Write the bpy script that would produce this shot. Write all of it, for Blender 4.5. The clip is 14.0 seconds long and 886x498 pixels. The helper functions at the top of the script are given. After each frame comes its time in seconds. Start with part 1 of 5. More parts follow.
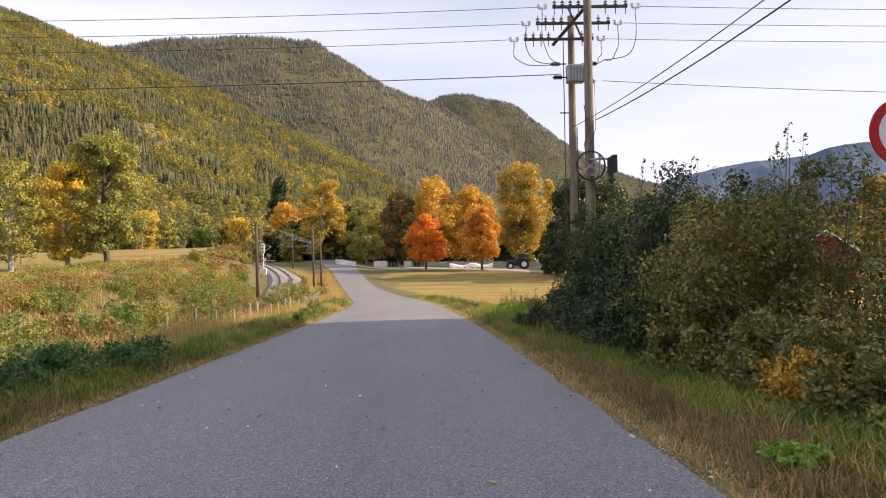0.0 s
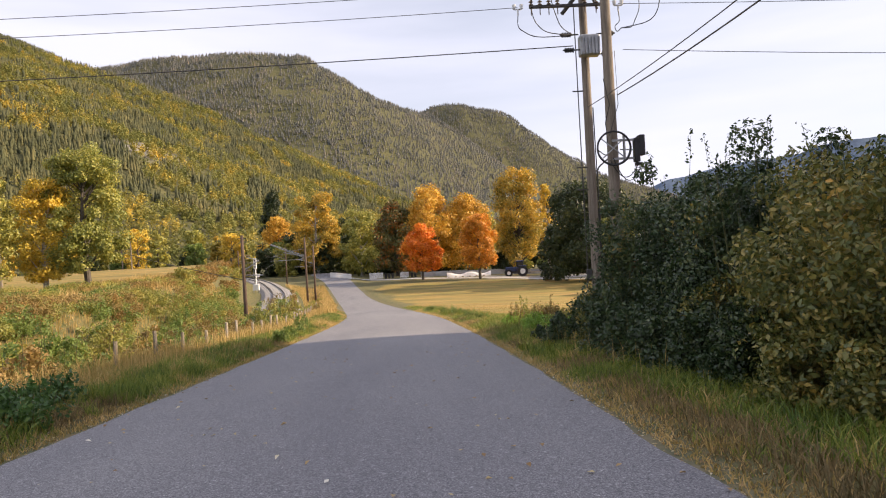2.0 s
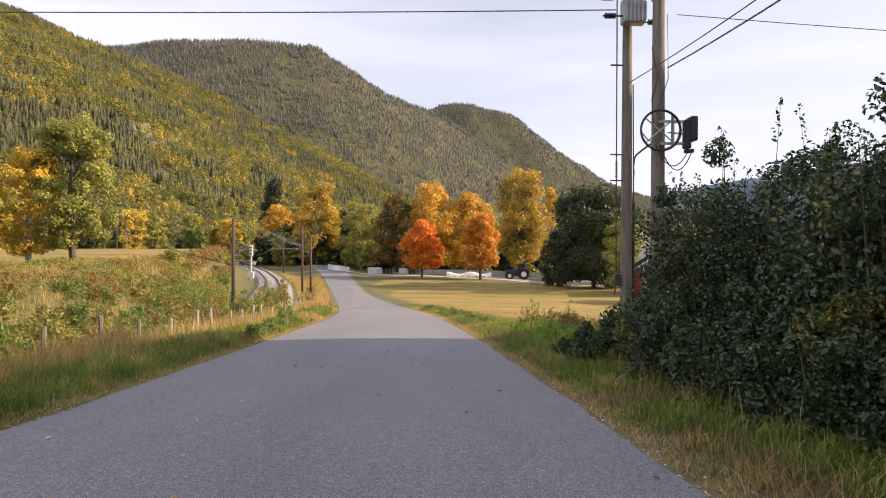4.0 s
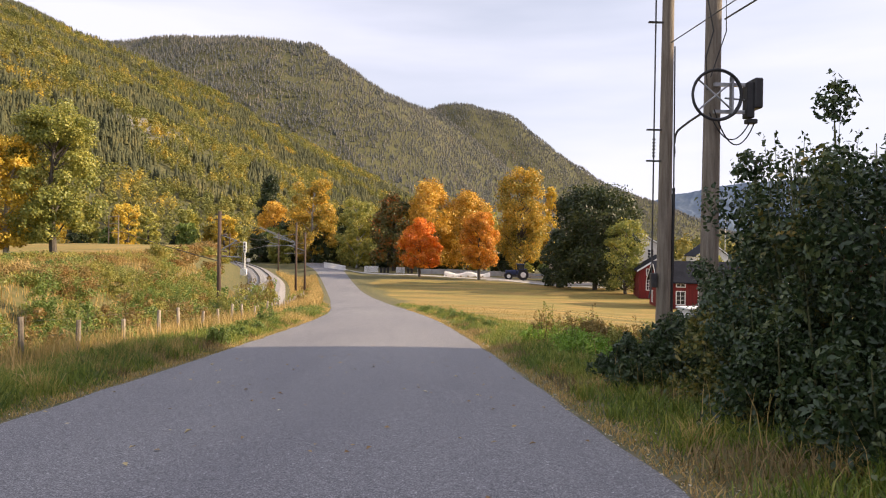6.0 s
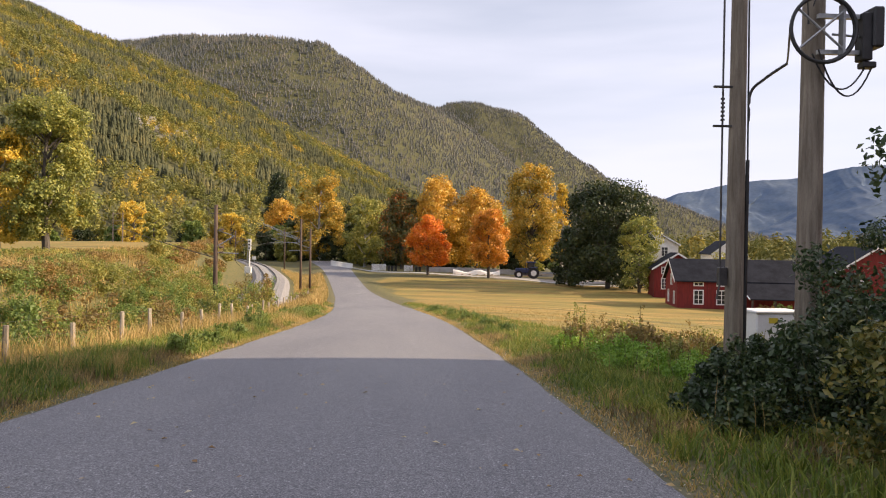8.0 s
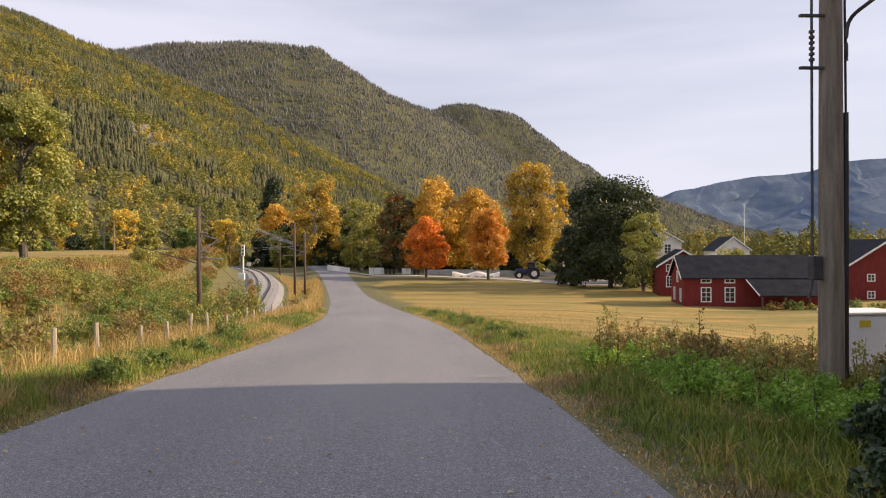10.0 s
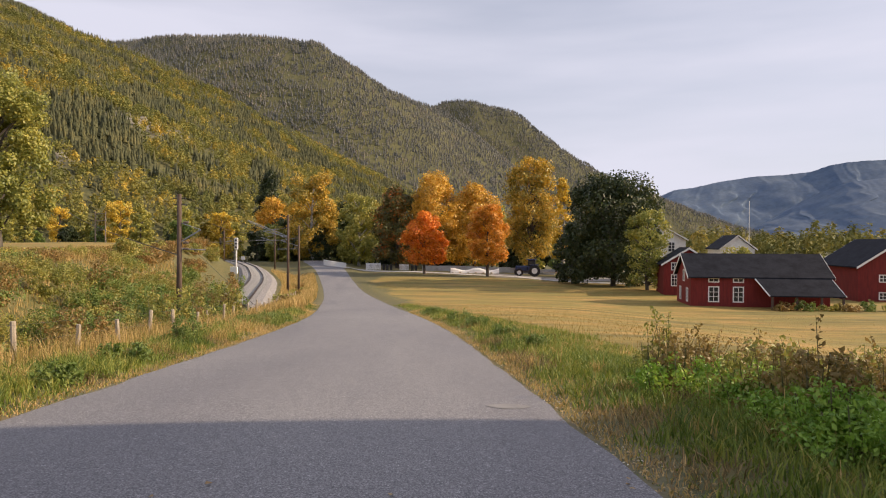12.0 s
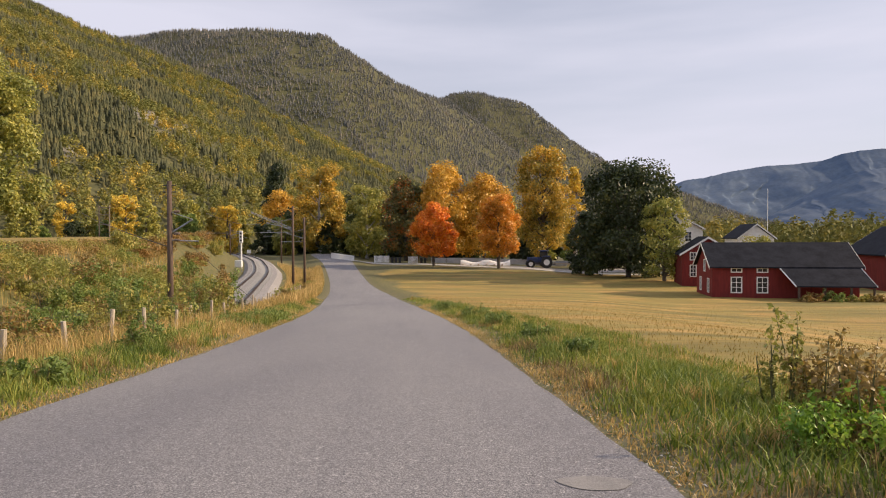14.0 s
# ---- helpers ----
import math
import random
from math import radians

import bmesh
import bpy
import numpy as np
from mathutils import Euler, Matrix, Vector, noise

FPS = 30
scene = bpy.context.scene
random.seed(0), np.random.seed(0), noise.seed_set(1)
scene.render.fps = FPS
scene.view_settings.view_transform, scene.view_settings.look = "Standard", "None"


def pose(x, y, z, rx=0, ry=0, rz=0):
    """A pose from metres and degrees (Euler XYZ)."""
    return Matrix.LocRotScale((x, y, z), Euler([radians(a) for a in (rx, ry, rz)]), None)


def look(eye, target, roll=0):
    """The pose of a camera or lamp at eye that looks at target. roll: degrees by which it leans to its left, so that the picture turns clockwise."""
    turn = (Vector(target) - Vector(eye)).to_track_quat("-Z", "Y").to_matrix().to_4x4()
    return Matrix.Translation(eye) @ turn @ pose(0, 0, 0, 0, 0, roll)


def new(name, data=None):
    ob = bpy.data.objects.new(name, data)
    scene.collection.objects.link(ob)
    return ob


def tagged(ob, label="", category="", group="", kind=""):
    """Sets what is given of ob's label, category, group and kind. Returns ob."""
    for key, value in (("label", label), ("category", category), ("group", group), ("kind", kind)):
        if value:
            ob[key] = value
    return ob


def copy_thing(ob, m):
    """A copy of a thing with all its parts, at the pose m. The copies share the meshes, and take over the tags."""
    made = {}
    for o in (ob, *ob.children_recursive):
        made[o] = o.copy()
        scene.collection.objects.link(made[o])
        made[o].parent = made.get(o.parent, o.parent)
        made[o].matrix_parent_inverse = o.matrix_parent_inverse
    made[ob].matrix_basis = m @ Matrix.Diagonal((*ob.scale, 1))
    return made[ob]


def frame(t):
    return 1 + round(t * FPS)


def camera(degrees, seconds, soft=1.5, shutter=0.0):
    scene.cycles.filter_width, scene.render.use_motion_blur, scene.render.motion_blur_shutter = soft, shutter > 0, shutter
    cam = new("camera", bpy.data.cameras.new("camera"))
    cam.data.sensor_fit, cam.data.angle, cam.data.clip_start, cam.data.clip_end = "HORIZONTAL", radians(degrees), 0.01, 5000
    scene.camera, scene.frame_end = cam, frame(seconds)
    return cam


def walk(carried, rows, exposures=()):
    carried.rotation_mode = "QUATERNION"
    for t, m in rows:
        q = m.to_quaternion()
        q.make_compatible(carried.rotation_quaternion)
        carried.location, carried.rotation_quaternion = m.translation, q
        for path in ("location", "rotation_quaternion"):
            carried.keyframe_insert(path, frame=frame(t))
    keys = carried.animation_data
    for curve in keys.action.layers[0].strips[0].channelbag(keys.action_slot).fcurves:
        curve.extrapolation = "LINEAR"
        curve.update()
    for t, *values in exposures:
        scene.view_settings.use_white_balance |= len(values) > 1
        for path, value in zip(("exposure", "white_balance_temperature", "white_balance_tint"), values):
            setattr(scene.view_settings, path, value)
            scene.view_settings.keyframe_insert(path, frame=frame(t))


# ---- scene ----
cam = camera(66.4, 14.0, soft=1.1)
METRES, EYE, TILT, LEAN, TURN = 17.8, 1.15, 0.0, 0.0, -2.0
ROWS = [
    (0.0, 0.0, 0.0, 0.0, -0.03, -1.09, 1.33),
    (0.5, -0.0017, 0.0385, -0.0028, -0.1, -0.63, 2.71),
    (1.0, -0.0029, 0.0747, -0.0064, -0.08, -0.62, 2.9),
    (1.5, -0.0048, 0.1123, -0.0094, -0.13, -0.53, 3.09),
    (2.0, -0.0065, 0.1502, -0.012, -0.4, -0.24, 3.22),
    (2.5, -0.0085, 0.1867, -0.015, -0.53, 0.05, 2.79),
    (3.0, -0.0098, 0.2222, -0.0176, -0.45, -0.23, 1.17),
    (5.5, -0.0134, 0.3908, -0.0291, -0.44, -0.35, -0.65),
    (6.0, -0.0141, 0.4276, -0.0315, -0.53, -0.33, -0.87),
    (6.5, -0.0147, 0.4633, -0.034, -0.14, -0.82, -1.25),
    (7.0, -0.0158, 0.4972, -0.0366, 0.0, -0.72, -1.24),
    (9.5, -0.0184, 0.669, -0.0469, 0.13, -0.28, 0.0),
    (10.0, -0.019, 0.702, -0.0494, 0.01, -0.24, 0.32),
    (10.5, -0.0198, 0.7356, -0.0518, -0.07, -0.11, 0.51),
    (11.0, -0.02, 0.7714, -0.0545, 0.0, -0.42, 0.28),
    (11.5, -0.0208, 0.8083, -0.0574, -0.0, -0.57, 0.07),
    (12.0, -0.0222, 0.8464, -0.0599, -0.13, -0.52, -0.31),
    (12.5, -0.0238, 0.8858, -0.0624, 0.04, -0.83, -0.59),
    (13.0, -0.0257, 0.9255, -0.0652, 0.08, -0.62, -0.46),
    (13.5, -0.028, 0.9613, -0.0677, 0.37, -0.94, -0.19),
    (14.0, -0.0304, 0.9969, -0.0704, 0.61, -1.14, 0.17),
]
walk(cam, [(t, pose(0, 0, EYE, TILT, LEAN, TURN) @ pose(METRES * x, METRES * y, METRES * z, 90 + pitch, roll, yaw)) for t, x, y, z, yaw, pitch, roll in ROWS],
     exposures=((0.0, 0.78, 6550, 14), (3.2, 0.78, 6550, 14), (7.2, 0.76, 6550, 14), (9.5, 0.54, 6550, 14), (14.0, 0.36, 6550, 14)))

# ---- world, sun and exposure ----
SUN_EL, SUN_AZ = 25.0, 87.0   # degrees; azimuth clockwise from +y
world = bpy.data.worlds.new("sky")
scene.world = world
world.use_nodes = True
wn, wl = world.node_tree.nodes, world.node_tree.links
wn.clear()
w_out = wn.new("ShaderNodeOutputWorld")
w_bg = wn.new("ShaderNodeBackground")
w_sky = wn.new("ShaderNodeTexSky")
w_sky.sky_type = "NISHITA"
w_sky.sun_disc = False
w_sky.sun_elevation = radians(SUN_EL)
w_sky.sun_rotation = radians(SUN_AZ)
w_sky.dust_density = 1.2
w_co = wn.new("ShaderNodeTexCoord")
w_map = wn.new("ShaderNodeMapping")
w_map.inputs["Scale"].default_value = (1.0, 1.0, 7.0)
w_noise = wn.new("ShaderNodeTexNoise")
w_noise.inputs["Scale"].default_value = 1.1
w_noise.inputs["Detail"].default_value = 5.0
w_ramp = wn.new("ShaderNodeValToRGB")
w_ramp.color_ramp.elements[0].position = 0.30
w_ramp.color_ramp.elements[1].position = 0.62
w_ramp.color_ramp.elements[0].color = (0.50, 0.50, 0.50, 1)
w_ramp.color_ramp.elements[1].color = (0.95, 0.95, 0.95, 1)
w_mix = wn.new("ShaderNodeMixRGB")
w_mix.inputs[2].default_value = (7.5, 7.65, 8.75, 1)
wl.new(w_co.outputs["Generated"], w_map.inputs["Vector"])
wl.new(w_map.outputs["Vector"], w_noise.inputs["Vector"])
wl.new(w_noise.outputs["Fac"], w_ramp.inputs["Fac"])
wl.new(w_ramp.outputs["Color"], w_mix.inputs[0])
wl.new(w_sky.outputs["Color"], w_mix.inputs[1])
wl.new(w_mix.outputs["Color"], w_bg.inputs["Color"])
wl.new(w_bg.outputs["Background"], w_out.inputs["Surface"])
w_bg.inputs["Strength"].default_value = 0.078

sun = new("sun", bpy.data.lights.new("sun", "SUN"))
sun.data.energy, sun.data.angle, sun.data.color = 4.8, radians(0.6), (1.0, 0.80, 0.55)
sun_dir = Vector((math.sin(radians(SUN_AZ)) * math.cos(radians(SUN_EL)), math.cos(radians(SUN_AZ)) * math.cos(radians(SUN_EL)), math.sin(radians(SUN_EL))))
sun.matrix_world = look((0, 0, 60), Vector((0, 0, 60)) - sun_dir)

# ---- materials ----
MATS = {}


def ramp_of(nt, stops):
    r = nt.nodes.new("ShaderNodeValToRGB")
    e = r.color_ramp.elements
    while len(e) < len(stops):
        e.new(0.5)
    for k, (p, c) in enumerate(stops):
        e[k].position, e[k].color = p, (*c, 1)
    return r


def noise_of(nt, scale, detail=4.0, rough=0.55, coords="Object", stretch=None):
    co = nt.nodes.new("ShaderNodeTexCoord")
    src = co.outputs[coords]
    if stretch:
        mp = nt.nodes.new("ShaderNodeMapping")
        mp.inputs["Scale"].default_value = stretch
        nt.links.new(src, mp.inputs["Vector"])
        src = mp.outputs["Vector"]
    n = nt.nodes.new("ShaderNodeTexNoise")
    n.inputs["Scale"].default_value, n.inputs["Detail"].default_value, n.inputs["Roughness"].default_value = scale, detail, rough
    nt.links.new(src, n.inputs["Vector"])
    return n.outputs["Fac"]


def mixed(nt, fac, a, b, mode="MIX"):
    m = nt.nodes.new("ShaderNodeMixRGB")
    m.blend_type = mode
    for sock, v in ((m.inputs[0], fac), (m.inputs[1], a), (m.inputs[2], b)):
        if isinstance(v, (int, float)):
            sock.default_value = v
        elif isinstance(v, tuple):
            sock.default_value = (*v, 1)
        else:
            nt.links.new(v, sock)
    return m.outputs["Color"]


def material(name):
    m = bpy.data.materials.new(name)
    m.use_nodes = True
    MATS[name] = m
    return m, m.node_tree, m.node_tree.nodes["Principled BSDF"]


def surface(name, dark, light, scale=6.0, rough=0.8, metal=0.0, bump=0.2, fine=60.0, stretch=None, island=0.0):
    """Two-scale mottled surface with a fine bump."""
    m, nt, p = material(name)
    big = noise_of(nt, scale, 5.0, 0.6, stretch=stretch)
    small = noise_of(nt, fine, 3.0, 0.6, stretch=stretch)
    r = ramp_of(nt, [(0.3, dark), (0.7, light)])
    nt.links.new(big, r.inputs["Fac"])
    c = mixed(nt, 0.35, r.outputs["Color"], small, "OVERLAY")
    if island:
        info = nt.nodes.new("ShaderNodeObjectInfo")
        rr = ramp_of(nt, [(0.0, (1 - island,) * 3), (1.0, (1 + island,) * 3)])
        nt.links.new(info.outputs["Random"], rr.inputs["Fac"])
        c = mixed(nt, 1.0, c, rr.outputs["Color"], "MULTIPLY")
    nt.links.new(c, p.inputs["Base Color"])
    p.inputs["Roughness"].default_value, p.inputs["Metallic"].default_value = rough, metal
    if bump:
        b = nt.nodes.new("ShaderNodeBump")
        b.inputs["Strength"].default_value, b.inputs["Distance"].default_value = bump, 0.02
        nt.links.new(small, b.inputs["Height"])
        nt.links.new(b.outputs["Normal"], p.inputs["Normal"])
    return m


def leafy(name, stops, patch=0.5, gloss=0.45, translucent=0.35, spread=0.6):
    """Foliage: every leaf takes its own tint, and patches of the crown turn together."""
    m, nt, p = material(name)
    geo = nt.nodes.new("ShaderNodeNewGeometry")
    big = noise_of(nt, patch, 3.0, 0.6)
    mul = nt.nodes.new("ShaderNodeMath")
    mul.operation = "MULTIPLY_ADD"
    nt.links.new(geo.outputs["Random Per Island"], mul.inputs[0])
    mul.inputs[1].default_value = spread
    sub = nt.nodes.new("ShaderNodeMath")
    sub.operation = "MULTIPLY_ADD"
    nt.links.new(big, sub.inputs[0])
    sub.inputs[1].default_value = 1.6
    sub.inputs[2].default_value = -0.3 - spread / 2
    nt.links.new(sub.outputs[0], mul.inputs[2])
    r = ramp_of(nt, stops)
    nt.links.new(mul.outputs[0], r.inputs["Fac"])
    nt.links.new(r.outputs["Color"], p.inputs["Base Color"])
    p.inputs["Roughness"].default_value = gloss
    tr = nt.nodes.new("ShaderNodeBsdfTranslucent")
    nt.links.new(r.outputs["Color"], tr.inputs["Color"])
    mx = nt.nodes.new("ShaderNodeMixShader")
    mx.inputs[0].default_value = translucent
    nt.links.new(p.outputs[0], mx.inputs[1])
    nt.links.new(tr.outputs[0], mx.inputs[2])
    nt.links.new(mx.outputs[0], nt.nodes["Material Output"].inputs["Surface"])
    return m


def asphalt_material():
    m, nt, p = material("asphalt")
    big = noise_of(nt, 0.35, 4.0, 0.6, stretch=(1.0, 0.25, 1.0))
    grit = noise_of(nt, 95.0, 2.0, 0.7)
    r = ramp_of(nt, [(0.3, (0.145, 0.143, 0.158)), (0.7, (0.205, 0.201, 0.208))])
    nt.links.new(big, r.inputs["Fac"])
    g = ramp_of(nt, [(0.34, (0.38, 0.38, 0.40)), (0.5, (1.0, 1.0, 1.0)), (0.64, (2.0, 1.96, 1.88))])
    nt.links.new(grit, g.inputs["Fac"])
    grit2 = noise_of(nt, 34.0, 2.0, 0.8)
    g2 = ramp_of(nt, [(0.30, (0.62, 0.62, 0.64)), (0.5, (1.0, 1.0, 1.0)), (0.62, (1.0, 1.0, 1.0)), (0.71, (2.1, 2.07, 2.0))])
    nt.links.new(grit2, g2.inputs["Fac"])
    c = mixed(nt, 0.9, r.outputs["Color"], g.outputs["Color"], "MULTIPLY")
    c = mixed(nt, 0.9, c, g2.outputs["Color"], "MULTIPLY")
    nt.links.new(c, p.inputs["Base Color"])
    p.inputs["Roughness"].default_value = 0.75
    b = nt.nodes.new("ShaderNodeBump")
    b.inputs["Strength"].default_value, b.inputs["Distance"].default_value = 0.6, 0.006
    nt.links.new(grit, b.inputs["Height"])
    nt.links.new(b.outputs["Normal"], p.inputs["Normal"])
    return m


def ground_material():
    """Meadow, stubble field, bank and forest soil, by place in plan."""
    m, nt, p = material("ground")
    at = nt.nodes.new("ShaderNodeAttribute")
    at.attribute_name = "zone"
    sep = nt.nodes.new("ShaderNodeSeparateColor")
    nt.links.new(at.outputs["Color"], sep.inputs[0])
    n1 = noise_of(nt, 0.22, 6.0, 0.65)
    n2 = noise_of(nt, 2.6, 5.0, 0.7)
    mown = noise_of(nt, 0.6, 4.0, 0.65, stretch=(0.07, 0.62, 1.0))
    verge = ramp_of(nt, [(0.36, (0.055, 0.065, 0.016)), (0.5, (0.11, 0.10, 0.03)), (0.7, (0.17, 0.125, 0.05))])
    nt.links.new(n2, verge.inputs["Fac"])
    stubble = ramp_of(nt, [(0.36, (0.115, 0.095, 0.018)), (0.47, (0.24, 0.168, 0.032)), (0.56, (0.34, 0.21, 0.052)), (0.68, (0.43, 0.26, 0.075))])
    nt.links.new(mown, stubble.inputs["Fac"])
    swath = noise_of(nt, 0.8, 5.0, 0.75, stretch=(0.10, 1.3, 1.0))
    stub2 = mixed(nt, 0.75, stubble.outputs["Color"], swath, "OVERLAY")
    stub2 = mixed(nt, 0.4, stub2, n2, "OVERLAY")
    lush = ramp_of(nt, [(0.40, (0.0, 0.0, 0.0)), (0.60, (0.75, 0.75, 0.75))])
    nt.links.new(n1, lush.inputs["Fac"])
    stub2 = mixed(nt, lush.outputs["Color"], stub2, mixed(nt, 0.6, (0.20, 0.165, 0.032), swath, "OVERLAY"))
    wood = ramp_of(nt, [(0.35, (0.05, 0.055, 0.02)), (0.65, (0.12, 0.11, 0.04))])
    nt.links.new(n1, wood.inputs["Fac"])
    gravel = ramp_of(nt, [(0.3, (0.22, 0.20, 0.18)), (0.7, (0.36, 0.34, 0.31))])
    nt.links.new(n2, gravel.inputs["Fac"])
    c = mixed(nt, sep.outputs[0], verge.outputs["Color"], stub2)
    c = mixed(nt, sep.outputs[1], c, wood.outputs["Color"])
    c = mixed(nt, sep.outputs[2], c, gravel.outputs["Color"])
    nt.links.new(c, p.inputs["Base Color"])
    p.inputs["Roughness"].default_value = 0.95
    b = nt.nodes.new("ShaderNodeBump")
    b.inputs["Strength"].default_value, b.inputs["Distance"].default_value = 0.7, 0.06
    nt.links.new(n2, b.inputs["Height"])
    nt.links.new(b.outputs["Normal"], p.inputs["Normal"])
    return m


asphalt_material()
ground_material()
surface("road_patch", (0.19, 0.185, 0.185), (0.25, 0.24, 0.235), 6.0, 0.85, 0, 0.3, 60.0)
surface("pole_wood", (0.13, 0.105, 0.08), (0.30, 0.255, 0.20), 3.0, 0.85, 0, 0.5, 40.0, stretch=(6, 6, 0.5))
surface("post_wood", (0.30, 0.25, 0.19), (0.52, 0.45, 0.36), 4.0, 0.85, 0, 0.4, 40.0, stretch=(5, 5, 0.6))
surface("tarred_wood", (0.06, 0.04, 0.03), (0.13, 0.085, 0.06), 3.0, 0.85, 0, 0.4, 40.0, stretch=(6, 6, 0.5))
surface("bark", (0.05, 0.042, 0.035), (0.13, 0.11, 0.09), 3.0, 0.9, 0, 0.7, 20.0, stretch=(3, 3, 0.6))
surface("birch_bark", (0.12, 0.11, 0.10), (0.62, 0.60, 0.56), 2.5, 0.8, 0, 0.3, 14.0, stretch=(1, 1, 3))
surface("galvanised", (0.28, 0.29, 0.30), (0.46, 0.47, 0.48), 5.0, 0.45, 0.7, 0.1, 50.0)
surface("black_plastic", (0.012, 0.012, 0.013), (0.03, 0.03, 0.032), 5.0, 0.5, 0, 0.1, 50.0)
surface("dark_steel", (0.05, 0.05, 0.055), (0.11, 0.105, 0.10), 6.0, 0.55, 0.5, 0.15, 50.0)
surface("porcelain", (0.10, 0.075, 0.06), (0.20, 0.15, 0.12), 6.0, 0.25, 0, 0, 50.0)
surface("glass_insulator", (0.70, 0.72, 0.72), (0.85, 0.86, 0.86), 6.0, 0.2, 0, 0, 50.0)
surface("cabinet_paint", (0.66, 0.67, 0.66), (0.78, 0.79, 0.78), 1.5, 0.55, 0, 0.05, 30.0)
surface("red_board", (0.12, 0.009, 0.008), (0.215, 0.020, 0.014), 1.2, 0.8, 0, 0.3, 25.0, stretch=(4, 4, 0.6), island=0.18)
surface("white_paint", (0.66, 0.65, 0.62), (0.82, 0.81, 0.79), 1.5, 0.6, 0, 0.1, 30.0)
surface("roof_slate", (0.012, 0.013, 0.018), (0.026, 0.028, 0.036), 1.0, 0.75, 0, 0.3, 8.0)
MATS["roof_slate"].node_tree.nodes["Principled BSDF"].inputs["Specular IOR Level"].default_value = 0.08
surface("window_dark", (0.02, 0.022, 0.025), (0.045, 0.05, 0.055), 1.0, 0.08, 0, 0, 8.0)
surface("ballast", (0.14, 0.13, 0.125), (0.36, 0.34, 0.33), 7.0, 0.95, 0, 1.0, 22.0)
surface("sleeper_concrete", (0.25, 0.24, 0.23), (0.38, 0.37, 0.35), 2.0, 0.9, 0, 0.3, 30.0)
surface("rail_steel", (0.035, 0.024, 0.02), (0.075, 0.05, 0.04), 4.0, 0.5, 0.6, 0.1, 40.0)
surface("sign_red", (0.42, 0.018, 0.022), (0.50, 0.028, 0.03), 3.0, 0.4, 0, 0, 30.0)
surface("sign_white", (0.75, 0.75, 0.76), (0.82, 0.82, 0.82), 3.0, 0.4, 0, 0, 30.0)
surface("tractor_blue", (0.015, 0.03, 0.09), (0.03, 0.05, 0.14), 2.0, 0.35, 0, 0, 30.0)
surface("rubber", (0.015, 0.015, 0.016), (0.035, 0.034, 0.033), 4.0, 0.9, 0, 0.3, 30.0)
surface("concrete", (0.33, 0.32, 0.30), (0.48, 0.47, 0.45), 0.8, 0.9, 0, 0.3, 20.0)
# the blue is air haze over the far hills, painted as base colour
surface("hazed_far_slope", (0.058, 0.098, 0.170), (0.105, 0.145, 0.200), 0.010, 1.0, 0, 0, 0.06)
surface("yellow_label", (0.55, 0.42, 0.03), (0.62, 0.5, 0.05), 3.0, 0.5, 0, 0, 30.0)
surface("stem_green", (0.07, 0.09, 0.03), (0.14, 0.12, 0.05), 4.0, 0.8, 0, 0.2, 30.0)
surface("stone", (0.20, 0.20, 0.19), (0.38, 0.37, 0.35), 3.0, 0.9, 0, 0.5, 20.0)

leafy("leaf_hedge", [(0.0, (0.018, 0.036, 0.014)), (0.5, (0.046, 0.080, 0.028)), (0.85, (0.12, 0.14, 0.04)), (1.0, (0.36, 0.25, 0.05))], 0.6, 0.38, 0.22)
leafy("leaf_hedge_turning", [(0.0, (0.055, 0.085, 0.025)), (0.4, (0.17, 0.18, 0.045)), (0.75, (0.36, 0.27, 0.06)), (1.0, (0.62, 0.33, 0.05))], 0.5, 0.42, 0.3)
leafy("leaf_green", [(0.0, (0.08, 0.13, 0.028)), (0.6, (0.19, 0.26, 0.055)), (1.0, (0.36, 0.37, 0.08))], 0.6, 0.5, 0.35, 0.35)
leafy("leaf_weed", [(0.0, (0.11, 0.23, 0.025)), (0.6, (0.26, 0.42, 0.05)), (1.0, (0.50, 0.55, 0.10))], 0.8)
leafy("leaf_fern", [(0.0, (0.035, 0.085, 0.022)), (0.6, (0.085, 0.17, 0.04)), (1.0, (0.18, 0.27, 0.06))], 0.8)
leafy("leaf_brush", [(0.0, (0.13, 0.12, 0.035)), (0.5, (0.29, 0.20, 0.06)), (1.0, (0.46, 0.24, 0.07))], 0.45, 0.5, 0.35, 0.28)
leafy("leaf_brush_green", [(0.0, (0.14, 0.18, 0.04)), (0.5, (0.31, 0.30, 0.065)), (1.0, (0.52, 0.38, 0.09))], 0.4, 0.5, 0.35, 0.3)
leafy("leaf_orange", [(0.0, (0.45, 0.12, 0.012)), (0.5, (0.80, 0.24, 0.02)), (1.0, (0.88, 0.42, 0.04))], 0.45)
leafy("leaf_amber", [(0.0, (0.30, 0.20, 0.03)), (0.5, (0.66, 0.38, 0.045)), (1.0, (0.82, 0.54, 0.08))], 0.3)
leafy("leaf_yellow", [(0.0, (0.30, 0.26, 0.05)), (0.5, (0.68, 0.48, 0.06)), (1.0, (0.88, 0.62, 0.08))], 0.3)
leafy("leaf_gold", [(0.0, (0.17, 0.17, 0.035)), (0.4, (0.40, 0.30, 0.05)), (0.75, (0.70, 0.43, 0.05)), (1.0, (0.85, 0.55, 0.07))], 0.16)
leafy("leaf_maple", [(0.0, (0.33, 0.17, 0.025)), (0.5, (0.66, 0.29, 0.03)), (1.0, (0.85, 0.42, 0.05))], 0.3)
leafy("leaf_birch_green", [(0.0, (0.13, 0.17, 0.04)), (0.5, (0.29, 0.30, 0.065)), (1.0, (0.56, 0.48, 0.10))], 0.3)
